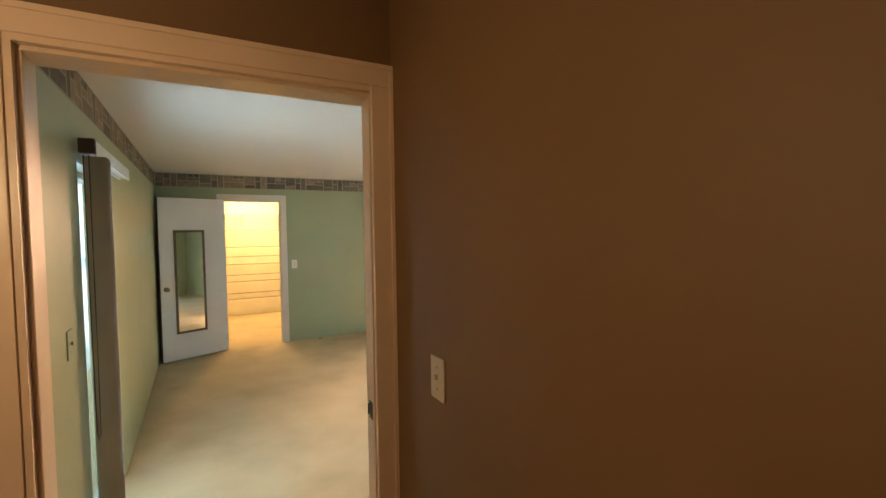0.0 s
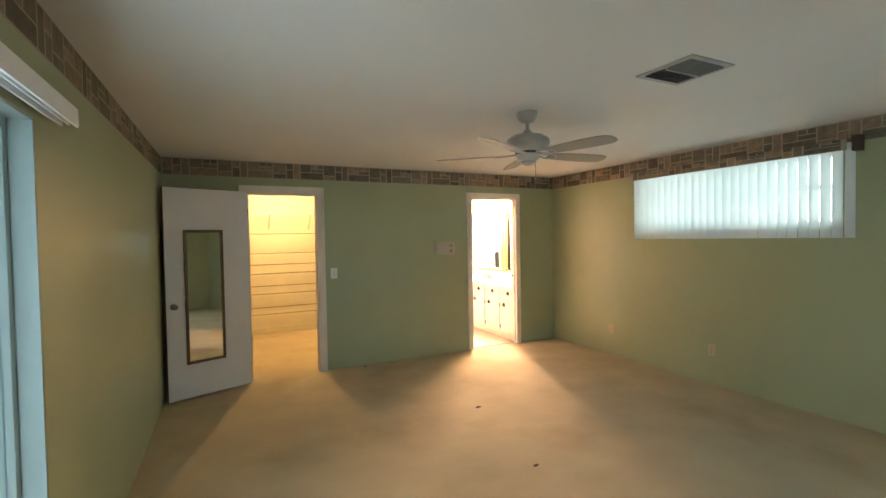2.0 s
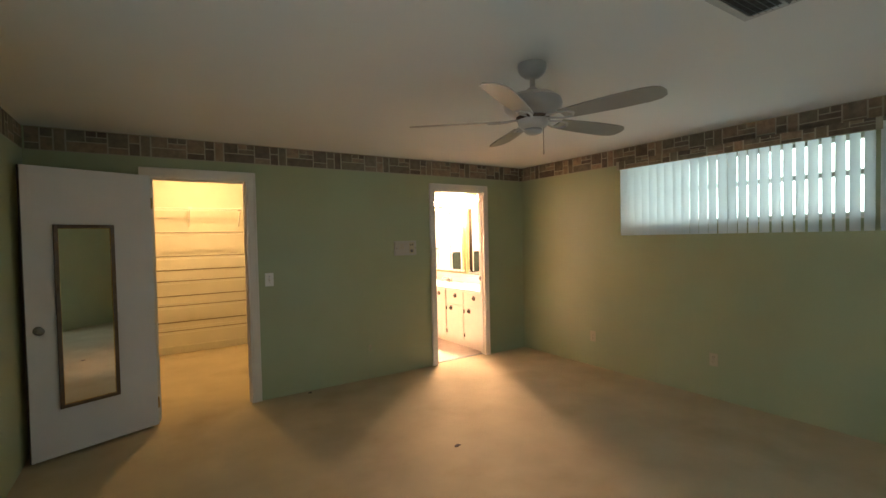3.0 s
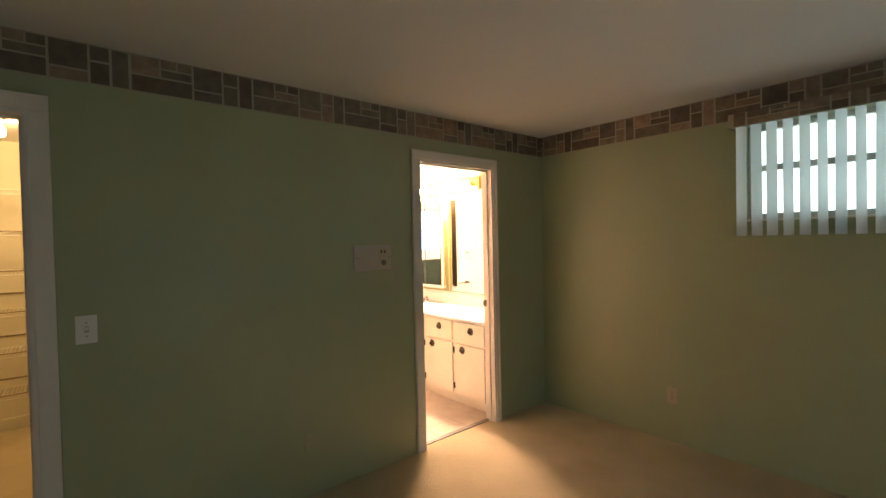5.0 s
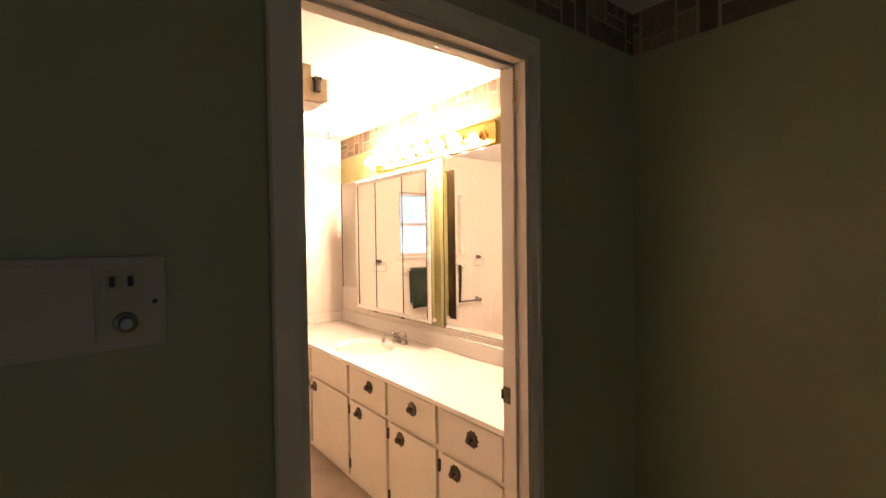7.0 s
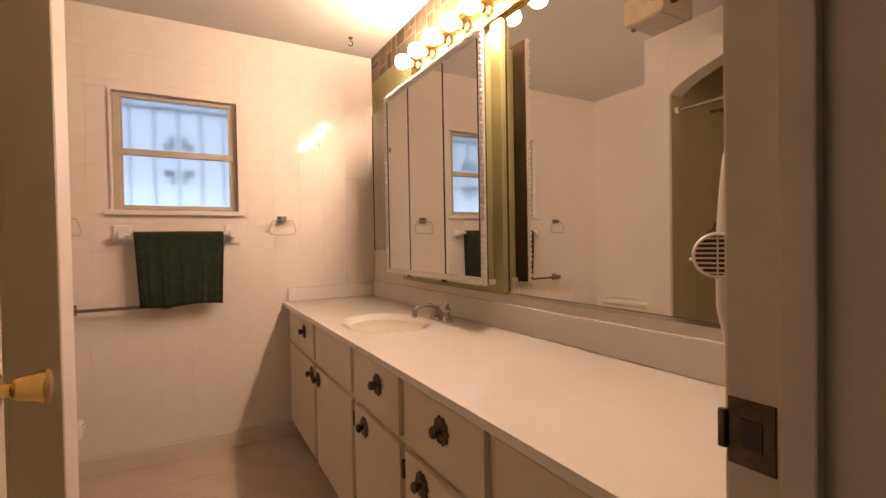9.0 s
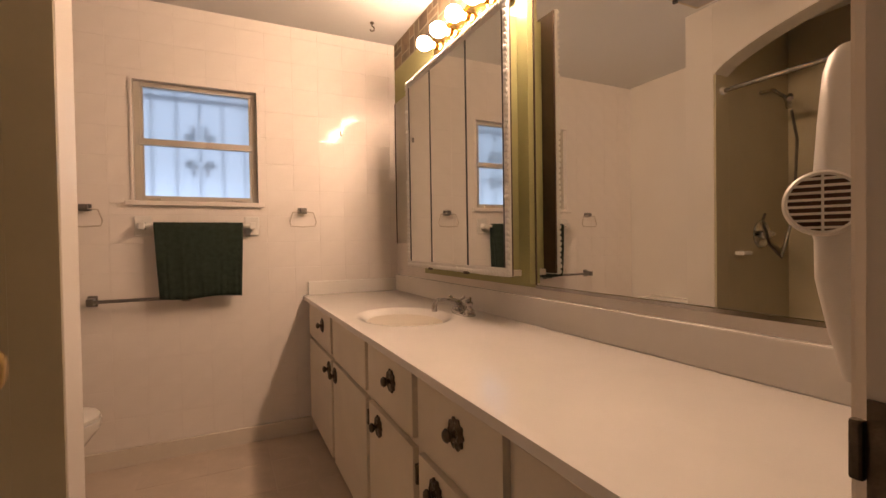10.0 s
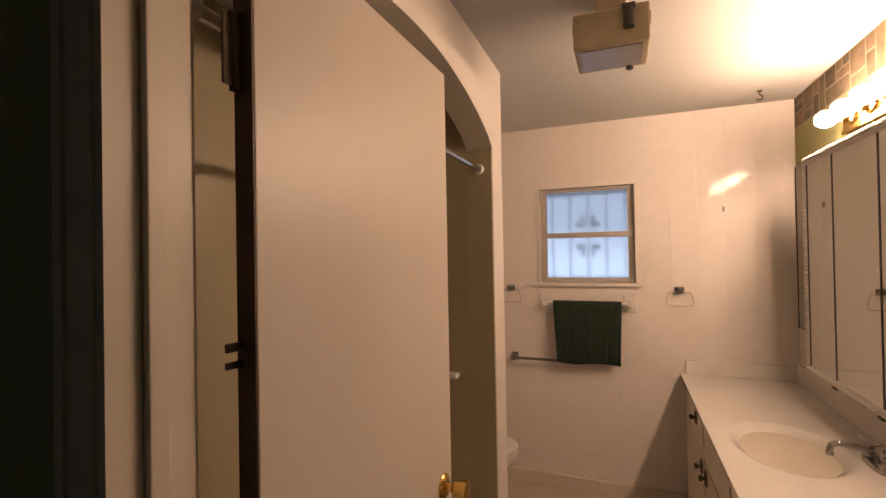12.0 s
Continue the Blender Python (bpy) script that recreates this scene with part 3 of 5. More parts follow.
# ---------------------------------------------------------------- switches, outlets, intercom
def plate(name, label, category, at, rz, w, h, kind, mat=PLASTICW, group=""):
    """A wall plate: local x along the wall, local -y out of it."""
    t = thing(name, label, category, at, group, rz)
    part("cover", boxes((-w / 2, w / 2, -0.006, 0, -h / 2, h / 2), bevel=0.002), mat, t)
    if kind == "toggle":
        part("toggle", boxes((-0.005, 0.005, -0.016, -0.0062, -0.003, 0.011), bevel=0.001), mat, t)
        part("toggle_slot", boxes((-0.0075, 0.0075, -0.0068, -0.0061, -0.014, 0.014)), IVORY, t)
        sc = (-0.03, 0.03)
    else:
        for z in (-0.02, 0.02):
            s = part("socket", lathe(bmesh.new(), [(0, 0.002), (0.015, 0.002), (0.0165, 0)], pose(0, -0.006, z, 90, 0, 0), 20), IVORY, t)
            part("slots", boxes((-0.007, -0.005, -0.0088, -0.0081, z - 0.002, z + 0.007), (0.005, 0.007, -0.0088, -0.0081, z - 0.002, z + 0.007), (-0.0025, 0.0025, -0.0088, -0.0081, z - 0.010, z - 0.006)), BLACK, s)
        sc = (0.0,)
    for z in sc:
        part("screw", lathe(bmesh.new(), [(0, 0.0015), (0.003, 0.001), (0.0035, 0)], pose(0, -0.006, z, 90, 0, 0), 10), STEEL, t)
    return t


plate("light_switch", "white toggle light switch beside the closet doorway", "light switch", (1.709, -0.0005, 1.148), 0, 0.078, 0.125, "toggle")
plate("wall_outlet", "ivory duplex outlet low on the green wall", "outlet", (EAST - 0.0005, -1.136, 0.342), -90, 0.072, 0.116, "outlet", IVORY, "outlets on the east wall")
plate("wall_outlet", "ivory duplex outlet low on the green wall", "outlet", (EAST - 0.0005, -2.46, 0.352), -90, 0.072, 0.116, "outlet", IVORY, "outlets on the east wall")
plate("wall_outlet", "green painted blank outlet plate near the carpet", "outlet", (2.73, -0.0005, 0.335), 0, 0.072, 0.116, "outlet", GREEN)
plate("light_switch", "cream toggle light switch on the brown wall", "light switch", (0.9795, -5.845, 1.232), -90, 0.075, 0.12, "toggle", IVORY)
sw = plate("light_switch", "olive painted switch plate beside the patio door", "light switch", (west_x(-4.58) + 0.0005, -4.58, 1.19), 90 - 0.7, 0.08, 0.12, "toggle", GREEN)


def intercom():
    t = thing("intercom_panel", "cream wall intercom with speaker slots and a knob", "intercom", (3.19, -0.0005, 1.404))
    part("housing", boxes((-0.14, 0.14, -0.016, 0, -0.082, 0.082), bevel=0.004), INTER, t)
    part("speaker_cover", boxes((-0.128, 0.035, -0.019, -0.0162, -0.07, 0.07), bevel=0.001), INTER, t)
    for k in range(7):
        z = 0.045 - 0.009 * k
        part("slot", boxes((-0.085, -0.02, -0.0202, -0.0191, z - 0.0018, z + 0.0018)), IVORY, t)
    part("control_panel", boxes((0.048, 0.105, -0.0185, -0.0162, -0.064, 0.062)), IVORY, t)
    for x in (0.06, 0.086):
        part("toggle", boxes((x - 0.004, x + 0.004, -0.026, -0.0186, 0.03, 0.048), bevel=0.001), BLACK, t)
    part("dial", lathe(bmesh.new(), [(0.019, 0), (0.018, 0.004), (0.012, 0.006), (0.0115, 0.018), (0.009, 0.02), (0, 0.02)], pose(0.078, -0.0186, -0.034, 90, 0, 0), 24), STEEL, t, "metal volume dial", True)
    for x in (-0.118, 0.122):
        part("screw", lathe(bmesh.new(), [(0, 0.0015), (0.004, 0.001), (0.0045, 0)], pose(x, -0.0192, 0.0, 90, 0, 0), 10), BRONZE, t)


intercom()


# ---------------------------------------------------------------- ceiling fan and vent
def ceiling_fan():
    cx, cy = 2.478, -2.775
    t = thing("ceiling_fan", "white five-bladed ceiling fan hanging from the ceiling", "ceiling fan", (cx, cy, CEIL))
    I = Matrix.Identity(4)
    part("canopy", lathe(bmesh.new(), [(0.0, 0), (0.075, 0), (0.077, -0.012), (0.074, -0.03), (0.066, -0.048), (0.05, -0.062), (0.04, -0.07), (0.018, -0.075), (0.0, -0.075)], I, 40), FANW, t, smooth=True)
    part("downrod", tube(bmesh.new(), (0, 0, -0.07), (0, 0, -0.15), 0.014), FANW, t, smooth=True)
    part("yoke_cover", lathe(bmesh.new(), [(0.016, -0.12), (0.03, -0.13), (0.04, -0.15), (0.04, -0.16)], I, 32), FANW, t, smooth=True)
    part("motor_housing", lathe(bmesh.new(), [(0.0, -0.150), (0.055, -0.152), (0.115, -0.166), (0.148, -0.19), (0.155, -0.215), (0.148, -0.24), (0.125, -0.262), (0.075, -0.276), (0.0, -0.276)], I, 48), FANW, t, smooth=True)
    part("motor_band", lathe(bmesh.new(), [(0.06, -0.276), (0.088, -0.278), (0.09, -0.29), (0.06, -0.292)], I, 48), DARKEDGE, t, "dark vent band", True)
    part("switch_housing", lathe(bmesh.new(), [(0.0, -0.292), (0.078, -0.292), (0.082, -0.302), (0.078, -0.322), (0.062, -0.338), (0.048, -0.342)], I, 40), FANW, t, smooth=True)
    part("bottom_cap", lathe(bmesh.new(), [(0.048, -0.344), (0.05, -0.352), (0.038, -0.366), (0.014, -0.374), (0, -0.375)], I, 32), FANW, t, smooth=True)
    ch = part("pull_chain", tube(bmesh.new(), (0.03, -0.045, -0.335), (0.03, -0.045, -0.46), 0.0016, n=6), STEEL, t)
    part("pull", lathe(bmesh.new(), [(0, -0.452), (0.004, -0.458), (0.005, -0.475), (0, -0.482)], Matrix.Translation((0.03, -0.045, 0)), 10), FANW, ch)
    for k in range(5):
        a = radians(67 + 72 * k)
        m = Matrix.Rotation(a, 4, "Z") @ Matrix.Translation((0, 0, -0.295)) @ Matrix.Rotation(radians(-12), 4, "X")
        bm = bmesh.new()
        outline = [(0.17, -0.048), (0.30, -0.060), (0.45, -0.068), (0.58, -0.068), (0.635, -0.058), (0.662, -0.036), (0.670, 0), (0.662, 0.036), (0.635, 0.058), (0.58, 0.068), (0.45, 0.068), (0.30, 0.060), (0.17, 0.048)]
        top = [bm.verts.new(m @ Vector((x, y, 0.003))) for x, y in outline]
        bot = [bm.verts.new(m @ Vector((x, y, -0.003))) for x, y in outline]
        bm.faces.new(top)
        bm.faces.new(bot[::-1])
        for i in range(len(top)):
            j = (i + 1) % len(top)
            bm.faces.new((top[i], bot[i], bot[j], top[j]))
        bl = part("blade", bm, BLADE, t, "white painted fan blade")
        bm = bmesh.new()
        for w in (-1, 1):
            bent(bm, [m @ Vector(p) for p in ((0.07, w * 0.012, 0.006), (0.12, w * 0.022, 0.0), (0.16, w * 0.036, -0.004), (0.215, w * 0.03, -0.006), (0.235, 0, -0.006))], 0.006, 8)
        part("blade_iron", bm, FANW, bl, "white scrolled blade bracket", True)


ceiling_fan()


def ceiling_vent():
    x0, x1, y0, y1 = 2.588, 2.920, -3.945, -3.608
    t = thing("ceiling_vent", "grey metal louvred air vent in the ceiling", "air vent", ((x0 + x1) / 2, (y0 + y1) / 2, CEIL))
    w, d = (x1 - x0) / 2, (y1 - y0) / 2
    part("frame", boxes((-w, -w + 0.03, -d, d, -0.009, -0.0005), (w - 0.03, w, -d, d, -0.009, -0.0005), (-w + 0.03, w - 0.03, -d, -d + 0.03, -0.009, -0.0005), (-w + 0.03, w - 0.03, d - 0.03, d, -0.009, -0.0005), bevel=0.002), VENTM, t)
    part("backing", boxes((-w + 0.03, w - 0.03, -d + 0.03, d - 0.03, -0.0035, -0.0005)), VENTD, t, "flat dark backing for the duct opening")
    n = 12
    for k in range(n):
        y = -d + 0.042 + (2 * d - 0.084) * k / (n - 1)
        bm = boxes((-w + 0.031, w - 0.031, -0.009, 0.009, -0.0008, 0.0008))
        bmesh.ops.transform(bm, matrix=pose(0, y, -0.010, 40 if k >= n / 2 else -40, 0, 0), verts=bm.verts)
        part("louvre", bm, LOUVRE, t)
    part("crossbar", boxes((-w + 0.031, w - 0.031, -0.004, 0.004, -0.02, -0.004)), VENTM, t)


ceiling_vent()


# ---------------------------------------------------------------- east window and its vertical blind
def east_window():
    w = tagged(new("window_1"), "high horizontal window with aluminium sashes and clear panes", "window", kind="structure")
    x = EAST + 0.09
    y0, y1, z0, z1 = -3.52, -1.60, 1.60, 2.20
    f = 0.035
    part("window_frame", boxes((x, x + 0.05, y0, y0 + f, z0, z1), (x, x + 0.05, y1 - f, y1, z0, z1), (x, x + 0.05, y0 + f, y1 - f, z0, z0 + f), (x, x + 0.05, y0 + f, y1 - f, z1 - f, z1), bevel=0.003), ALU, w)
    ym = (y0 + y1) / 2
    part("mullion", boxes((x - 0.004, x + 0.045, ym - 0.025, ym + 0.025, z0 + f, z1 - f), bevel=0.003), ALU, w)
    part("meeting_rail", boxes((x - 0.006, x + 0.04, y0 + f, ym - 0.025, 1.905, 1.945), (x - 0.006, x + 0.04, ym + 0.025, y1 - f, 1.905, 1.945), bevel=0.003), ALU, w)
    for a, b in ((y0 + f, ym - 0.025), (ym + 0.025, y1 - f)):
        for c, d in ((z0 + f, 1.905), (1.945, z1 - f)):
            p = part("pane", boxes((x + 0.018, x + 0.022, a, b, c, d)), GLASS, w, "clear window pane")
            p.visible_shadow = False
    part("window_sill", boxes((EAST - 0.012, EAST + 0.09, y0 - 0.01, y1 + 0.01, z0 - 0.016, z0 - 0.001), bevel=0.003), TRIM, w)


east_window()


def east_blind():
    t = thing("vertical_blind", "white vertical slat blind hanging half open over the window", "blind", (EAST, -2.61, 2.185))
    part("headrail", boxes((-0.085, -0.03, -1.04, 1.04, 0.005, 0.05), bevel=0.003), SLAT, t)
    n = 26
    for k in range(n):
        y = 1.005 - 0.0803 * k
        bm = bmesh.new()
        cols = 5
        rows = []
        for c in range(cols):
            u = c / (cols - 1) - 0.5
            bow = 0.006 * (1 - 4 * u * u)
            rows.append([bm.verts.new((u * 0.089, bow, z)) for z in (-0.692, 0.004)])
        for a, b in zip(rows, rows[1:]):
            bm.faces.new((a[0], b[0], b[1], a[1]))
        turn = -25 + random.uniform(-4, 4)
        bmesh.ops.transform(bm, matrix=pose(-0.058, y, 0, random.uniform(-0.4, 0.4), 0, turn), verts=bm.verts)
        part("slat", bm, SHEER, t, smooth=True)
    part("end_bracket", boxes((-0.10, -0.02, -1.075, -1.025, -0.02, 0.10), bevel=0.004), DARKEDGE, t, "dark rail bracket")
    part("wand", tube(bmesh.new(), (-0.09, -0.99, 0.0), (-0.09, -0.985, -0.66), 0.005, n=8), SLAT, t, smooth=True)
    v = thing("valance", "stone-print covered valance board over the blind", "valance", (4.895, -2.575, 2.178))
    part("front_board", boxes((0.0, 0.012, -1.03, 1.03, 0.0, 0.085), bevel=0.002), MORTAR, v)
    part("return_board", boxes((0.0125, 0.104, 1.018, 1.03, 0.0, 0.085)), MORTAR, v)
    part("top_board", boxes((0.0125, 0.104, -1.03, 1.017, 0.075, 0.085)), MORTAR, v)
    bm = bmesh.new()
    a = -1.0
    while a < 0.99:
        for b0, b1, z0, z1 in BLOCKS:
            c0, c1 = a + b0, min(0.995, a + b1)
            if c1 - c0 > 0.015:
                bm.faces.new([bm.verts.new(p) for p in ((-0.001, -c0, z0 * 0.48 + 0.002), (-0.001, -c1, z0 * 0.48 + 0.002), (-0.001, -c1, z1 * 0.48 + 0.002), (-0.001, -c0, z1 * 0.48 + 0.002))])
        a += 0.555
    part("print", bm, STONEPRINT, v, "printed stone blocks")


east_blind()

# south window, out of sight, that throws the streak of daylight on the north wall
ws = tagged(new("window_2"), "clear window in the wall beside the entry", "window", kind="structure")
part("window_frame", boxes((2.7, 2.74, SOUTH - 0.06, SOUTH - 0.02, 0.45, 1.22), (3.86, 3.9, SOUTH - 0.06, SOUTH - 0.02, 0.45, 1.22), (2.74, 3.86, SOUTH - 0.06, SOUTH - 0.02, 0.45, 0.49), (2.74, 3.86, SOUTH - 0.06, SOUTH - 0.02, 1.18, 1.22)), ALU, ws)
p = part("pane", boxes((2.74, 3.86, SOUTH - 0.042, SOUTH - 0.038, 0.49, 1.18)), GLASS, ws)
p.visible_shadow = False


# ---------------------------------------------------------------- patio door and its blind
def patio_door():
    w = tagged(new("door_patio"), "aluminium framed glass patio door letting in daylight", "patio door", kind="structure")
    y0, y1, z1 = -4.285, -3.36, 1.99
    bm = boxes((-0.12, -0.07, y0, y0 + 0.045, 0, z1), (-0.12, -0.07, y1 - 0.045, y1, 0, z1), (-0.12, -0.07, y0 + 0.045, y1 - 0.045, z1 - 0.05, z1), (-0.12, -0.07, y0 + 0.045, y1 - 0.045, 0, 0.07), bevel=0.003)
    part("door_frame", skewed(bm), REVEAL, w)
    part("reveal", skewed(boxes((-0.069, -0.001, y1 - 0.012, y1 - 0.0005, 0, z1), (-0.069, -0.001, y0 + 0.0005, y0 + 0.012, 0, z1), (-0.069, -0.001, y0 + 0.012, y1 - 0.012, z1 - 0.012, z1 - 0.0005))), REVEAL, w, "pale aqua painted reveal")
    p = part("pane", skewed(boxes((-0.098, -0.093, y0 + 0.045, y1 - 0.045, 0.07, z1 - 0.05))), GLASS, w, "clear door glass")
    p.visible_shadow = False
    t = thing("vertical_blind", "drawn-back vertical blind stacked beside the patio door", "blind", (0, 0, 0))
    part("headrail", skewed(boxes((0.022, 0.030, -4.32, -3.17, 2.005, 2.075), (0.030, 0.072, -4.32, -3.17, 2.055, 2.075), (0.072, 0.080, -4.32, -3.17, 2.005, 2.075), (0.046, 0.052, -4.32, -3.17, 2.012, 2.055))), SLAT, t, "white slotted headrail")
    part("track_shadow", skewed(boxes((0.0305, 0.0455, -4.315, -3.175, 2.04, 2.0545), (0.0525, 0.0715, -4.315, -3.175, 2.04, 2.0545))), BLACK, t)
    part("end_cap", skewed(boxes((0.02, 0.082, -4.36, -4.322, 2.012, 2.078), bevel=0.004)), DARKEDGE, t, "dark brown rail end cap")
    for k in range(9):
        y = -4.305 + 0.015 * k
        bm = bmesh.new()
        rows = []
        for c in range(5):
            u = c / 4 - 0.5
            rows.append([bm.verts.new((0.070 + u * 0.089, y + 0.006 * (1 - 4 * u * u) + u * 0.004 * (k % 3 - 1), z)) for z in (0.03, 2.004)])
        for a, b in zip(rows, rows[1:]):
            bm.faces.new((a[0], b[0], b[1], a[1]))
        part("slat", skewed(bm), SLAT_SHADED, t, smooth=True)
    bm = bmesh.new()
    bent(bm, skew_points([(0.04, -4.368, 2.0), (0.042, -4.37, 1.2), (0.045, -4.372, 0.72), (0.052, -4.374, 0.69), (0.059, -4.372, 0.72), (0.06, -4.37, 1.2), (0.06, -4.366, 2.0)]), 0.0022, 6)
    part("cord_loop", bm, DARKEDGE, t, "looped pull cord", True)


def skew_points(pts):
    return [(x + west_x(y), y, z) for x, y, z in pts]


REVEAL = material("aqua_reveal_paint", (0.34, 0.44, 0.44), 0.5, var=0.06, scale=6, grain=80, bump=0.1, dist=0.001)
# Slat vinyl darkened to beige grey for shade in the drawn-back stack.
SLAT_SHADED = material("shaded_blind_slat", (0.44, 0.41, 0.38), 0.5, var=0.05, scale=8, grain=150, bump=0.05)
patio_door()


# ---------------------------------------------------------------- closet interior
def closet():
    depth, wall = 0.30, 2.688
    for z, rng in ((1.985, 0), (1.66, 1), (1.345, 2), (1.018, 3), (0.692, 4), (0.362, 5)):
        top = rng == 0
        s = thing("wire_shelf", "white wire shelf " + ("on triangular brackets near the ceiling" if top else "fixed along the closet's back wall"), "shelf", (0, wall, z), "wire shelves in the closet")
        # deck wires run from the wall to the front and turn down over the lip
        bm = bmesh.new()
        for k in range(100):
            x = 0.065 + 0.0254 * k
            bent(bm, [(x, -0.004, 0), (x, -depth, 0), (x, -depth - 0.002, -0.034)], 0.0016, 4)
        part("deck_wires", bm, WIRE, s)
        part("front_rail", tube(bmesh.new(), (0.055, -depth, -0.002), (2.595, -depth, -0.002), 0.0055, n=8), WIRE if top else WIRED, s, "" if top else "front rail with its shade in a darker colour")
        part("lip_rail", tube(bmesh.new(), (0.055, -depth - 0.004, -0.036), (2.595, -depth - 0.004, -0.036), 0.0035, n=8), WIRE, s)
        part("back_rail", tube(bmesh.new(), (0.055, -0.008, -0.004), (2.595, -0.008, -0.004), 0.0035, n=8), WIRE, s)
        if top:
            for x in (0.55, 1.24, 1.88, 2.45):
                bm = bmesh.new()
                bent(bm, [(x, -0.002, -0.010), (x, -0.29, -0.010)], 0.006, 6)
                bent(bm, [(x, -0.006, -0.24), (x, -0.14, -0.13), (x, -0.28, -0.016)], 0.007, 6)
                bent(bm, [(x, -0.006, -0.010), (x, -0.006, -0.25)], 0.006, 6)
                part("bracket", bm, WIRE, s)
                part("clip", boxes((x - 0.022, x + 0.022, -0.316, -0.296, -0.016, 0.016), bevel=0.003), PLASTICW, s, "white plastic shelf clip")
    # Thin strips drawn for the dark lines between the shelves.
    for z in (1.147, 0.79, 0.43):
        structure("cleat", boxes((0.051, 2.599, 2.680, 2.6895, z - 0.006, z + 0.006), bevel=0.002), WIRED, "thin dark strip on the closet wall", "trim")
    structure("baseboard_closet", boxes((0.051, 2.599, 2.676, 2.6895, 0.0, 0.10), bevel=0.003), CLOSETW, "cream closet baseboard", "baseboard")
    b = thing("closet_bulb", "bare warm closet bulb in a porcelain holder", "light bulb", (1.345, 1.65, CEIL))
    part("holder", lathe(bmesh.new(), [(0, 0), (0.055, 0), (0.052, -0.02), (0.03, -0.036), (0.024, -0.05), (0, -0.05)], Matrix.Identity(4), 24), PORCELAIN, b, smooth=True)
    bu = part("bulb", lathe(bmesh.new(), [(0.013, -0.051), (0.018, -0.07), (0.034, -0.095), (0.040, -0.12), (0.032, -0.146), (0, -0.160)], Matrix.Identity(4), 20), CLOSETLIT, b, "lit bulb", True)
    bu.visible_shadow = False


closet()


def hall_lamp():
    t = thing("hall_wall_lamp", "frosted glass sconce on the brown hallway wall", "wall lamp", (-0.45, -6.45, 1.80))
    m = pose(0.0005, 0, 0, 0, 90, 0)
    part("back_plate", lathe(bmesh.new(), [(0, 0), (0.065, 0), (0.062, 0.012), (0.03, 0.02), (0.02, 0.06), (0, 0.06)], m, 32), BRASS, t, smooth=True)
    d = part("shade", lathe(bmesh.new(), [(0.03, -0.07), (0.06, -0.06), (0.075, 0.0), (0.062, 0.065), (0.03, 0.08), (0, 0.082)], pose(0.15, 0, 0), 32), SCONCE, t, "lit frosted shade", True)
    d.visible_shadow = False


hall_lamp()

for x, y, s in ((2.58, -1.86, 0.02), (2.37, -2.95, 0.022), (2.05, -0.06, 0.015)):
    t = thing("carpet_scrap", "tiny dark scrap lying on the carpet", "debris", (x, y, 0.0))
    bm = bmesh.new()
    for k in range(4):
        box(bm, *[v for c, e in ((random.uniform(-s, s), 0.012), (random.uniform(-s, s) * 0.6, 0.008), (0.003, 0.003)) for v in (c - e, c + e)], bevel=0.002)
    part("scrap", bm, DARKEDGE, t)


# ---------------------------------------------------------------- bathroom: vanity
def rosette(parent, y, z, x=4.466):
    """Antique knob on a scalloped back plate, facing west."""
    m = Matrix.Translation((x, y, z)) @ Vector((-1, 0, 0)).to_track_quat("Z", "Y").to_matrix().to_4x4()
    bm = bmesh.new()
    n = 48
    rings = []
    for r, h, wave in ((0.034, 0.0, 0.10), (0.0345, 0.004, 0.10), (0.029, 0.0075, 0.06), (0.024, 0.004, 0.05), (0.018, 0.0075, 0.12), (0.011, 0.005, 0.0), (0.0075, 0.007, 0), (0.007, 0.016, 0), (0.0135, 0.020, 0.03), (0.0155, 0.026, 0.05), (0.011, 0.032, 0.03), (0.003, 0.0345, 0)):
        rings.append([bm.verts.new(m @ Vector((r * (1 + wave * math.cos(10 * a)) * math.cos(a), r * (1 + wave * math.cos(10 * a)) * math.sin(a), h))) for a in (2 * math.pi * k / n for k in range(n))])
    for a, b in zip(rings, rings[1:]):
        for k in range(n):
            bm.faces.new((a[k], a[(k + 1) % n], b[(k + 1) % n], b[k]))
    bm.faces.new(rings[-1])
    return part("knob", bm, BRONZE, parent, "dark antique rosette knob", True)


FX0, FX1 = 4.467, 4.4845


def front(name, parent, y0, y1, z0, z1, knob_at=None, hinge_side=None):
    bm = boxes((FX0, FX1, y0, y1, z0, z1), bevel=0.0015)
    f = part(name, bm, VANITY, parent)
    if knob_at:
        rosette(f, *knob_at, x=FX0 - 0.0003)
    if hinge_side is not None:
        for z in (z0 + 0.07, z1 - 0.07):
            part("hinge", boxes((FX0 + 0.002, FX1 + 0.004, hinge_side - 0.006, hinge_side + 0.006, z - 0.028, z + 0.028), bevel=0.003), BRONZE, f, "dark cabinet hinge")
    return f


VAN = "cream painted vanity unit with antique rosette knobs"
DZ0, DZ1, OZ0, OZ1 = 0.555, 0.735, 0.05, 0.53


def unit(y0, y1, drawer, knob_y, door, door_knob, hinge):
    t = thing("vanity_cabinet", VAN + (", blank false drawer" if drawer and knob_y is None else ""), "cabinet", (0, 0, 0), "vanity units")
    part("body", boxes((4.485, 5.06, y0, y1, 0.05, 0.752), (4.55, 5.06, y0, y1, BFLOOR, 0.049)), VANITY, t)
    if drawer:
        front("drawer", t, *drawer, DZ0, DZ1, (knob_y, 0.668) if knob_y else None)
    if door:
        front("door", t, *door, OZ0, OZ1, (door_knob, 0.478), hinge)


unit(2.161, 2.84, (2.19, 2.79), 2.38, (2.19, 2.79), 2.225, 2.80)
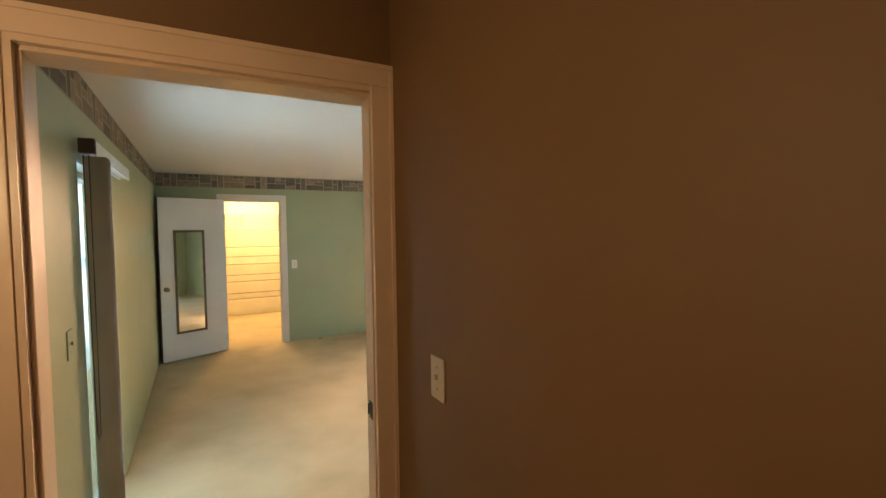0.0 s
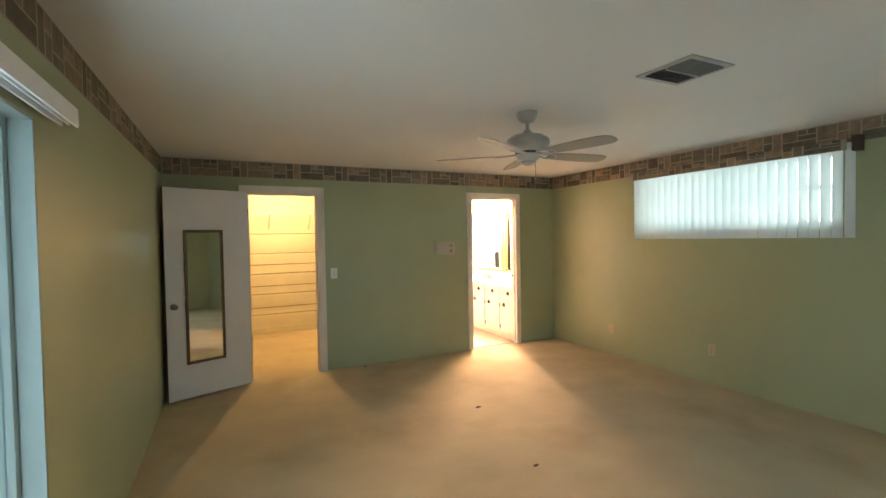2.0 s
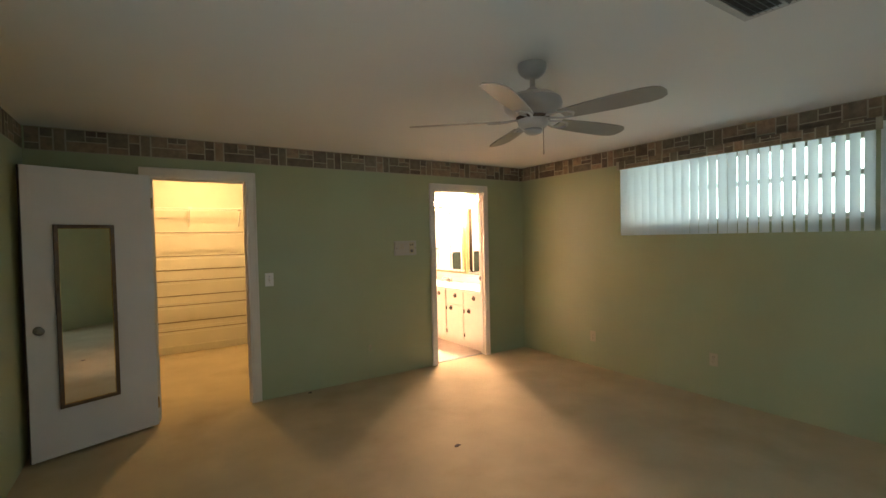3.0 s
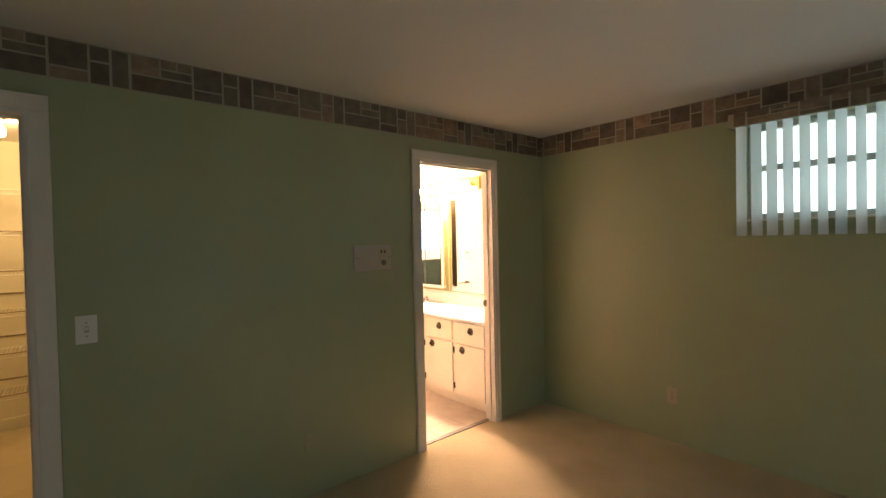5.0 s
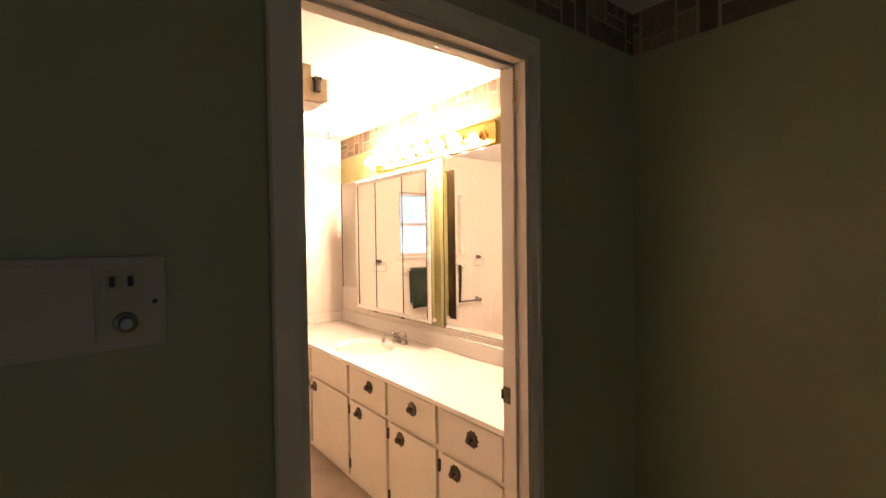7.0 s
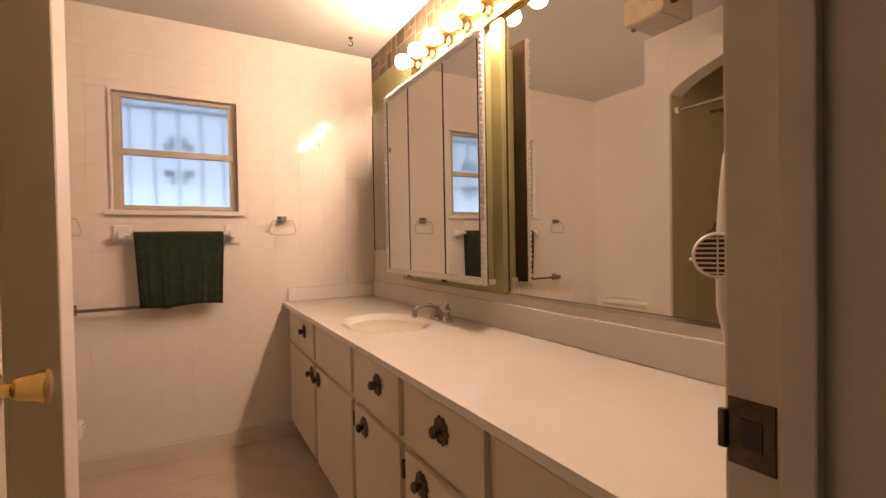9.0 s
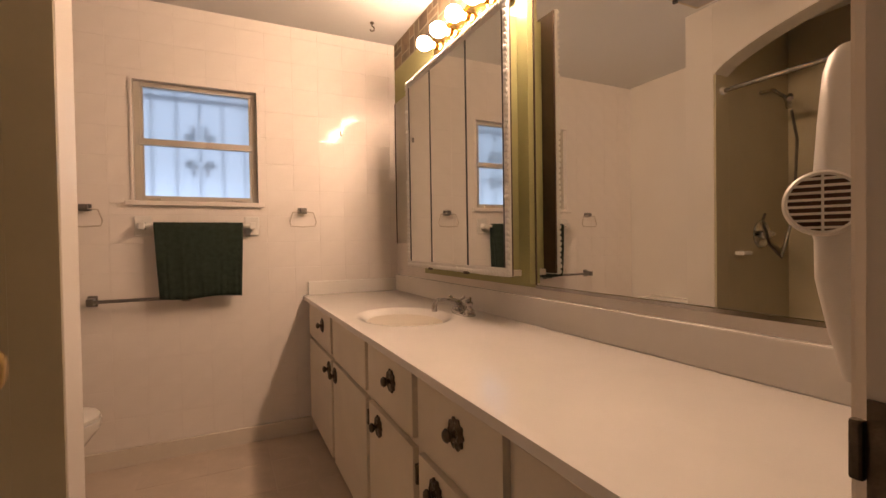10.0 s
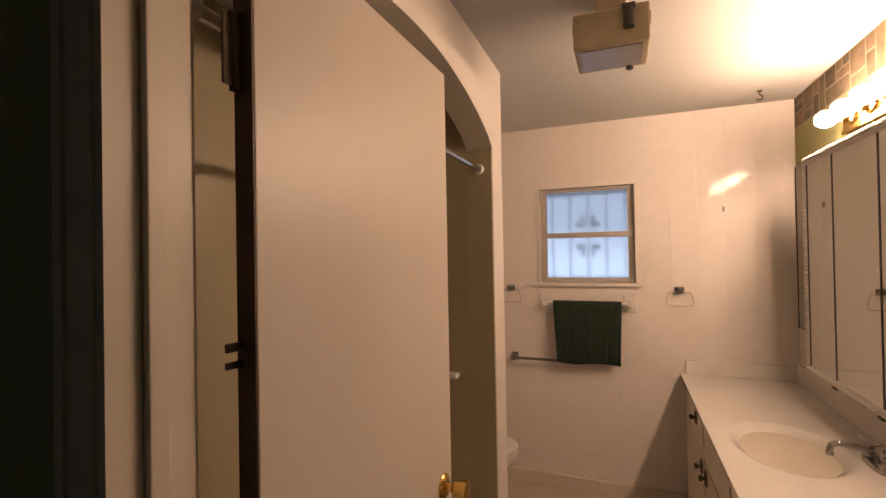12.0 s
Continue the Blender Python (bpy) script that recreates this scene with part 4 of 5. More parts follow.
unit(1.571, 2.160, (1.59, 2.14), None, (1.59, 2.14), 2.095, 1.578)
unit(1.111, 1.570, (1.13, 1.55), 1.30, (1.13, 1.55), 1.435, 1.118)
unit(0.661, 1.110, (0.68, 1.09), 0.865, (0.68, 1.09), 0.978, 0.668)
unit(0.231, 0.660, (0.25, 0.64), 0.42, (0.25, 0.64), 0.535, 0.238)
tf = thing("vanity_filler", "cream painted filler panel at the vanity's end", "panel", (0, 0, 0))
part("panel", boxes((4.485, 5.06, T + 0.013, 0.230, BFLOOR, 0.752)), VANITY, tf)


def countertop():
    t = thing("vanity_countertop", "glossy white cultured marble countertop with an oval basin", "countertop", (0, 0, 0.7525))
    x0, x1, y0, y1, top = 4.445, 5.066, T + 0.014, 2.866, 0.0245
    nx, ny = 44, 170
    cx, cy, rx, ry, deep = 4.708, 1.815, 0.190, 0.255, 0.105
    bm = bmesh.new()
    grid = []
    for i in range(nx + 1):
        row = []
        for j in range(ny + 1):
            x, y = x0 + (x1 - x0) * i / nx, y0 + (y1 - y0) * j / ny
            r = math.hypot((x - cx) / rx, (y - cy) / ry)
            z = top
            if r < 1:
                z -= deep * (1 - r ** 2) ** 1.25
            if i == 0:
                z -= 0.0015
            row.append(bm.verts.new((x, y, z)))
        grid.append(row)
    for i in range(nx):
        for j in range(ny):
            bm.faces.new((grid[i][j], grid[i + 1][j], grid[i + 1][j + 1], grid[i][j + 1]))
    lip = [bm.verts.new((x0, v.co.y, 0.0)) for v in grid[0]]
    back = [bm.verts.new((x0 + 0.03, v.co.y, 0.0)) for v in grid[0]]
    for j in range(ny):
        bm.faces.new((lip[j], grid[0][j], grid[0][j + 1], lip[j + 1]))
        bm.faces.new((back[j], lip[j], lip[j + 1], back[j + 1]))
    part("top", bm, MARBLE, t, smooth=True)
    part("backsplash", boxes((5.046, 5.067, y0, y1 - 0.002, top + 0.0005, top + 0.105), bevel=0.004), MARBLE, t)
    part("side_splash", boxes((4.475, 5.0455, 2.846, 2.867, top + 0.0005, top + 0.085), bevel=0.004), MARBLE, t)
    part("drain", lathe(bmesh.new(), [(0.0, 0.004), (0.02, 0.003), (0.024, 0)], Matrix.Translation((cx, cy, top - deep + 0.001)), 20), CHROME, t, "chrome drain", True)


countertop()


def faucet():
    t = thing("faucet", "chrome two-handle basin faucet with a long low spout", "faucet", (4.945, 1.715, 0.777))
    bm = bmesh.new()
    n = 36
    rings = []
    for k, h in ((1.0, 0.0), (1.0, 0.010), (0.93, 0.016), (0.70, 0.018)):
        ring = []
        for a in range(n):
            c, q = math.cos(2 * math.pi * a / n), math.sin(2 * math.pi * a / n)
            ring.append(bm.verts.new((0.030 * k * math.copysign(abs(c) ** 0.75, c), (0.086 if k > 0.9 else 0.078) * k * math.copysign(abs(q) ** 0.75, q), h)))
        rings.append(ring)
    for a, b in zip(rings, rings[1:]):
        for k in range(n):
            bm.faces.new((a[k], a[(k + 1) % n], b[(k + 1) % n], b[k]))
    bm.faces.new(rings[-1])
    part("base_plate", bm, CHROME, t, smooth=True)
    part("spout", bent(bmesh.new(), [(0.004, 0, 0.016), (0.0, 0, 0.034), (-0.012, 0, 0.048), (-0.045, 0, 0.060), (-0.09, 0, 0.068), (-0.118, 0, 0.068), (-0.132, 0, 0.060), (-0.137, 0, 0.046), (-0.138, 0, 0.032)], 0.0105, 14), CHROME, t, smooth=True)
    part("aerator", tube(bmesh.new(), (-0.138, 0, 0.036), (-0.138, 0, 0.024), 0.012), CHROME, t, smooth=True)
    part("pop_up_rod", bent(bmesh.new(), [(0.016, 0, 0.016), (0.016, 0, 0.060)], 0.003, 8), CHROME, t, smooth=True)
    for y in (-0.055, 0.055):
        q = math.copysign(1, y)
        h = part("handle", lathe(bmesh.new(), [(0.022, 0.016), (0.021, 0.026), (0.014, 0.034), (0.012, 0.040), (0.017, 0.048), (0.018, 0.056), (0.012, 0.062), (0, 0.063)], Matrix.Translation((0, y, 0)), 20), CHROME, t, smooth=True)
        bm = bmesh.new()
        for w in (-1, 1):
            bent(bm, [(0, y, 0.055), (-0.010 * w, y + q * 0.012 * w, 0.060), (-0.022 * w, y + q * 0.030 * w, 0.072)], 0.006, 10)
        part("lever", bm, CHROME, h, "winged lever", True)


faucet()


# ---------------------------------------------------------------- bathroom: mirrors and lights
def wall_mirror():
    t = thing("wall_mirror", "wide frameless wall mirror over the countertop", "mirror", (BEAST, 0.74, 1.49))
    part("glass", boxes((-0.008, -0.0025, -0.58, 0.605, -0.563, 0.557), bevel=0.001), MIRROR, t)
    part("bottom_channel", boxes((-0.011, -0.0005, -0.585, 0.61, -0.575, -0.564)), CHROME, t, "thin metal channel")
    part("edge_strip", boxes((-0.010, -0.0005, 0.606, 0.612, -0.563, 0.557)), DARKEDGE, t)
    m = thing("side_mirror", "narrow frameless mirror beside the medicine cabinet", "mirror", (BEAST, 2.64, 1.555))
    part("glass", boxes((-0.010, -0.002, -0.21, 0.205, -0.465, 0.465)), MIRROR, m)
    part("edge_strip", boxes((-0.012, -0.0005, 0.2055, 0.213, -0.465, 0.465)), DARKEDGE, m)
    s = structure("tile_band", boxes((BEAST - 0.006, BEAST - 0.0005, T + 0.013, 2.868, 0.70, 0.916), (BEAST - 0.006, BEAST - 0.0005, 2.41, 2.868, 0.9165, 2.02)), TILE, "white tile above the backsplash", "tile band")


wall_mirror()


def medicine_cabinet():
    y0, y1, z0, z1, xf = 1.352, 2.348, 0.962, 1.978, 4.945
    t = thing("medicine_cabinet", "triple-mirror medicine cabinet with a white beaded frame", "medicine cabinet", (0, 0, 0))
    part("body", boxes((xf + 0.02, BEAST - 0.001, y0 + 0.075, y1 - 0.03, z0 + 0.02, z1 - 0.02), bevel=0.002), OLIVE, t, "olive painted cabinet box")
    part("back_cleat", boxes((BEAST - 0.03, BEAST - 0.001, y0 + 0.005, y0 + 0.073, z0 - 0.03, z1 + 0.06)), OLIVE, t)
    part("shelf_ledge", boxes((xf + 0.02, BEAST - 0.002, y0 + 0.06, y1 - 0.02, z0 - 0.004, z0 + 0.019), bevel=0.003), VANITY, t)
    part("frame_back", boxes((xf + 0.012, xf + 0.0195, y0 + 0.004, y1 - 0.004, z0 + 0.004, z1 - 0.004)), DARKEDGE, t, "dark unpainted frame back")
    w = 0.032
    fr = part("frame", boxes((xf, xf + 0.0115, y0, y0 + w, z0, z1), (xf, xf + 0.0115, y1 - w, y1, z0, z1), (xf, xf + 0.0115, y0 + w, y1 - w, z0, z0 + w), (xf, xf + 0.0115, y0 + w, y1 - w, z1 - w, z1), bevel=0.003), FRAMEW, t, "white carved frame")
    # beaded ornament along the frame
    bm = bmesh.new()
    rng = random.Random(4)

    def bead(y, z):
        bmesh.ops.create_icosphere(bm, subdivisions=1, radius=rng.uniform(0.0085, 0.0125), matrix=Matrix.Translation((xf - 0.003, y, z)) @ Matrix.Diagonal((0.7, 1.1, 1.1, 1)))

    n = 46
    for k in range(n + 1):
        bead(y0 + 0.008 + (y1 - y0 - 0.016) * k / n, z0 + 0.010)
        bead(y0 + 0.008 + (y1 - y0 - 0.016) * k / n, z1 - 0.004)
        bead(y0 + 0.008, z0 + 0.01 + (z1 - z0 - 0.02) * k / n)
        bead(y1 - 0.008, z0 + 0.01 + (z1 - z0 - 0.02) * k / n)
    part("beading", bm, FRAMEW, fr, "white beaded ornament", True)
    a, b = y0 + w, y1 - w
    cuts = (a, a + 0.283, a + 0.653, b)
    for c0, c1 in zip(cuts, cuts[1:]):
        d = part("mirror_door", boxes((xf + 0.001, xf + 0.0075, c0 + 0.005, c1 - 0.005, z0 + w, z1 - w), bevel=0.001), MIRROR, t, "bevelled mirror door")
    part("door_gap", boxes((xf + 0.008, xf + 0.011, a, b, z0 + w, z1 - w)), BLACK, t)
    part("gap_strip", boxes(*[(xf - 0.0008, xf + 0.0079, c - 0.0045, c + 0.0045, z0 + w, z1 - w) for c in cuts]), BLACK, t, "dark gap between mirror doors")
    for c in cuts[1:3]:
        part("catch", boxes((xf - 0.012, xf, c - 0.015, c + 0.02, z0 - 0.006, z0 + 0.006), bevel=0.002), BRONZE, t, "small dark door catch")


FRAMEW = material("white_carved_frame", (0.86, 0.84, 0.80), 0.35, var=0.03, scale=20, grain=90)
medicine_cabinet()


def light_bar():
    t = thing("vanity_light_bar", "polished brass light bar with round globe bulbs", "light fixture", (BEAST, 1.52, 2.114))
    part("back_plate", boxes((-0.028, -0.0005, -0.678, 0.67, -0.064, 0.064), bevel=0.006), BRASS, t)
    part("rim", boxes((-0.034, -0.0285, -0.678, 0.67, -0.064, -0.054), (-0.034, -0.0285, -0.678, 0.67, 0.054, 0.064)), BRASS, t)
    for k in range(8):
        y = 0.585 - 0.1655 * k
        m = pose(-0.029, y, -0.005, 0, -90, 0)
        s = part("socket", lathe(bmesh.new(), [(0.034, 0), (0.032, 0.006), (0.021, 0.012), (0.020, 0.035), (0.016, 0.037), (0, 0.037)], m, 20), BRASS, t, "brass lamp socket", True)
        if k < 7:
            part("bulb", lathe(bmesh.new(), [(0.013, 0.036), (0.014, 0.046), (0.024, 0.056), (0.033, 0.070), (0.037, 0.087), (0.033, 0.105), (0.022, 0.121), (0, 0.127)], m, 24), BULBLIT, s, "lit globe bulb", True)


light_bar()


# ---------------------------------------------------------------- bathroom: north wall
def bath_window():
    w = tagged(new("window_3"), "frosted aluminium sash window with an iron grille behind", "window", kind="structure")
    x0, x1, z0, z1 = WIN
    part("reveal", boxes((x0 + 0.0005, x0 + 0.012, NORTH - 0.01, NORTH + 0.145, z0 + 0.014, z1 - 0.0005), (x1 - 0.012, x1 - 0.0005, NORTH - 0.01, NORTH + 0.145, z0 + 0.014, z1 - 0.0005), (x0 + 0.012, x1 - 0.012, NORTH - 0.01, NORTH + 0.145, z1 - 0.012, z1 - 0.0005)), TILE, w, "white tiled reveal")
    part("window_sill", boxes((x0 - 0.03, x1 + 0.02, NORTH - 0.022, NORTH + 0.145, z0 - 0.012, z0 + 0.0135), bevel=0.004), TILE, w, "white tiled sill")
    a, b, c, d = x0 + 0.0125, x1 - 0.0125, z0 + 0.014, z1 - 0.0125
    y = NORTH + 0.03
    f = 0.03
    part("window_frame", boxes((a, a + f, y, y + 0.05, c, d), (b - f, b, y, y + 0.05, c, d), (a + f, b - f, y, y + 0.05, c, c + f), (a + f, b - f, y, y + 0.05, d - f * 0.8, d), bevel=0.003), BATHALU, w)
    zm = (c + d) / 2
    part("meeting_rail", boxes((a + f * 0.6, b - f * 0.6, y - 0.008, y + 0.03, zm - 0.018, zm + 0.018), bevel=0.003), BATHALU, w)
    for q0, q1 in ((c + f, zm - 0.018), (zm + 0.018, d - f * 0.8)):
        part("sash", boxes((a + f, a + f + 0.012, y + 0.004, y + 0.03, q0, q1), (b - f - 0.012, b - f, y + 0.004, y + 0.03, q0, q1)), BATHALU, w)
        p = part("pane", boxes((a + f + 0.012, b - f - 0.012, y + 0.016, y + 0.021, q0, q1)), FROST, w, "frosted window pane")
        p.visible_shadow = False
    for x in (a + 0.09, b - 0.11):
        part("latch", boxes((x - 0.03, x + 0.03, y - 0.012, y + 0.002, c + 0.006, c + 0.02), bevel=0.003), BATHALU, w)
    g = thing("window_grille", "black wrought iron grille behind the frosted window", "window grille", ((x0 + x1) / 2, NORTH + 0.23, (z0 + z1) / 2))
    for k in range(5):
        part("bar", boxes((-0.25 + 0.125 * k - 0.004, -0.25 + 0.125 * k + 0.004, -0.004, 0.004, -0.36, 0.36)), IRON, g)
    part("rail", boxes((-0.34, 0.34, 0.0065, 0.0165, 0.30, 0.32), (-0.34, 0.34, 0.0065, 0.0165, -0.32, -0.30)), IRON, g)
    for x in (-0.33, 0.33):
        for z in (-0.31, 0.31):
            part("stay", boxes((x - 0.006, x + 0.006, -0.0795, 0.0064, z - 0.006, z + 0.006)), IRON, g)
    for sz in (1, -1):
        for sx in (1, -1):
            pts = [(sx * (0.012 + 0.05 * (1 - k / 10) * math.sin(k * 0.55) + 0.028), -0.008, sz * (0.06 + 0.07 * k / 10 + 0.03 * math.cos(k * 0.55))) for k in range(11)]
            part("scroll", bent(bmesh.new(), pts, 0.008, 6), IRON, g, smooth=True)


bath_window()


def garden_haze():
    """Daylight as emission: bright for sunlit ground below, dim for a shaded wall above."""
    m = emitter("glowing_garden_backdrop", (0.68, 0.77, 1.0), 8.5)
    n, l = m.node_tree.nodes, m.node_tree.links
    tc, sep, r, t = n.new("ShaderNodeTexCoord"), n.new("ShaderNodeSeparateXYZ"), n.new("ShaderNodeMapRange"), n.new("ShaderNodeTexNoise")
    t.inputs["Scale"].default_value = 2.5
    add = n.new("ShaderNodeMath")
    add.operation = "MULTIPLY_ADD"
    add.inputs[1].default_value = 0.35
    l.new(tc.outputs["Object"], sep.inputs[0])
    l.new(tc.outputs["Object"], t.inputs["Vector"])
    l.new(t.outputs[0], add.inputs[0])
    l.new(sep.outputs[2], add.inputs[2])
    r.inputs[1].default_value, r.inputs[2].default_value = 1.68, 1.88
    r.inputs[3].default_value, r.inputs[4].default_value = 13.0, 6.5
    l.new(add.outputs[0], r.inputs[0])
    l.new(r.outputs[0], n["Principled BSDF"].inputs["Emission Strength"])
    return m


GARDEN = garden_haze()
structure("backdrop_garden", boxes((2.0, 6.8, 5.2, 5.22, -0.26, 3.4)), GARDEN, "glowing backdrop for the daylit garden outside the bathroom window", "backdrop")


def towel():
    """Folded towel hung over a bar: two hanging sheets joined over the top with soft folds."""
    t = thing("towel_bar", "white ceramic towel bar on the tiled wall", "towel bar", (3.892, NORTH, 1.205))
    part("bar", tube(bmesh.new(), (-0.26, -0.055, 0), (0.26, -0.055, 0), 0.010), PLASTICW, t, smooth=True)
    for x in (-0.27, 0.27):
        part("bracket", boxes((x - 0.04, x + 0.04, -0.012, -0.0005, -0.055, 0.055), (x - 0.016, x + 0.016, -0.07, -0.0125, -0.02, 0.02), bevel=0.006), PORCELAIN, t, "white ceramic bracket")
    c = thing("hand_towel", "dark green hand towel hung over the bar", "towel", (3.894, NORTH - 0.055, 1.205))
    bm = bmesh.new()
    nx, nz = 40, 36
    rows = []
    prof = []
    for k in range(nz + 1):
        u = k / nz
        if u < 0.44:
            prof.append((-0.020 - 0.004 * math.sin(u * 9), -0.395 + 0.395 * u / 0.44))
        elif u < 0.56:
            a = math.pi * (u - 0.44) / 0.12
            prof.append((-0.018 * math.cos(a), 0.016 * math.sin(a)))
        else:
            prof.append((0.020, -0.34 * (u - 0.56) / 0.44))
    for i in range(nx + 1):
        s = i / nx - 0.5
        col = []
        for k, (py, pz) in enumerate(prof):
            drop = min(1, max(0, -pz / 0.39))
            width = 0.435 - 0.035 * drop
            wave = 0.006 * math.sin(s * 26 + 1.0) * drop + 0.004 * math.sin(s * 55) * drop
            col.append(bm.verts.new((s * width + 0.004 * drop, py + (-abs(wave) if py < 0 else wave * 0.4), pz + 0.006 * math.sin(s * 7) * drop)))
        rows.append(col)
    for a, b in zip(rows, rows[1:]):
        for k in range(nz):
            bm.faces.new((a[k], b[k], b[k + 1], a[k + 1]))
    ob = part("cloth", bm, TOWEL, c, smooth=True)
    so = ob.modifiers.new("thickness", "SOLIDIFY")
    so.thickness, so.offset = 0.005, 0
    part("band", boxes((-0.198, 0.204, -0.029, -0.0265, -0.362, -0.350)), TOWEL, c)
    r = thing("chrome_towel_rail", "chrome towel rail with square end posts", "towel bar", (3.605, NORTH, 0.815))
    part("rail", tube(bmesh.new(), (-0.21, -0.06, 0), (0.21, -0.06, 0), 0.009), STEEL, r, smooth=True)
    for x in (-0.21, 0.21):
        part("post", boxes((x - 0.022, x + 0.022, -0.006, -0.0005, -0.028, 0.028), (x - 0.015, x + 0.015, -0.075, -0.0065, -0.018, 0.018), bevel=0.004), STEEL, r, "square chrome post")
    for x in (4.450, 3.373):
        g = thing("towel_ring", "chrome mount with a clear towel ring", "towel ring", (x, NORTH, 1.30), "towel rings")
        part("mount", boxes((-0.028, 0.028, -0.006, -0.0005, -0.018, 0.018), (-0.016, 0.016, -0.045, -0.0065, -0.014, 0.014), bevel=0.003), STEEL, g)
        part("ring", bent(bmesh.new(), [(0.0, -0.032, -0.006), (0.06, -0.032, -0.012), (0.078, -0.034, -0.07), (0.07, -0.034, -0.095), (0.0, -0.034, -0.1), (-0.07, -0.034, -0.095), (-0.078, -0.034, -0.07), (-0.06, -0.032, -0.012), (0.0, -0.032, -0.006)], 0.0036, 8), CLEARP, g, "clear plastic ring", True)
    h = thing("wall_hook", "small white adhesive hook on the tile", "hook", (4.70, NORTH, 1.80))
    part("hook", boxes((-0.006, 0.006, -0.014, -0.0005, -0.02, 0.012), bevel=0.003), STEEL, h)


CLEARP = material("clear_plastic", (0.60, 0.53, 0.46), 0.12, var=0.1)
towel()
ch = thing("ceiling_hook", "dark metal swag hook screwed into the ceiling", "hook", (4.84, 2.622, CEIL))
part("plate", lathe(bmesh.new(), [(0, 0), (0.014, 0), (0.012, -0.006), (0, -0.007)], Matrix.Identity(4), 16), BRONZE, ch)
part("hook", bent(bmesh.new(), [(0, 0, -0.005), (0, 0, -0.02), (0.014, 0, -0.03), (0.012, 0, -0.046), (-0.004, 0, -0.052), (-0.014, 0, -0.044)], 0.004, 8), BRONZE, ch, smooth=True)


def heater():
    t = thing("ceiling_heater", "old cream metal ceiling heater box with brown lens", "heater", (4.10, 1.33, CEIL))
    part("neck", boxes((-0.05, 0.05, -0.05, 0.06, -0.075, -0.0005), bevel=0.004), HEATER, t)
    part("housing", boxes((-0.118, 0.118, -0.095, 0.125, -0.195, -0.075), bevel=0.006), HEATER, t)
    part("lens", boxes((-0.098, 0.098, -0.075, 0.105, -0.199, -0.1955)), DIFFUSER, t, "brown glass lens")
    part("cord_socket", tube(bmesh.new(), (0.055, -0.112, -0.155), (0.055, -0.112, -0.095), 0.017), BLACK, t, "black plug socket", True)
    part("plug_top", boxes((0.035, 0.075, -0.125, -0.096, -0.098, -0.082), bevel=0.003), BLACK, t)
    part("foot_knob", tube(bmesh.new(), (0.06, 0.11, -0.208), (0.06, 0.11, -0.196), 0.012), BLACK, t)
    for x in (-0.118, 0.118):
        part("clip", boxes((x - 0.004, x + 0.004, -0.06, -0.03, -0.13, -0.09)), BRONZE, t)


heater()


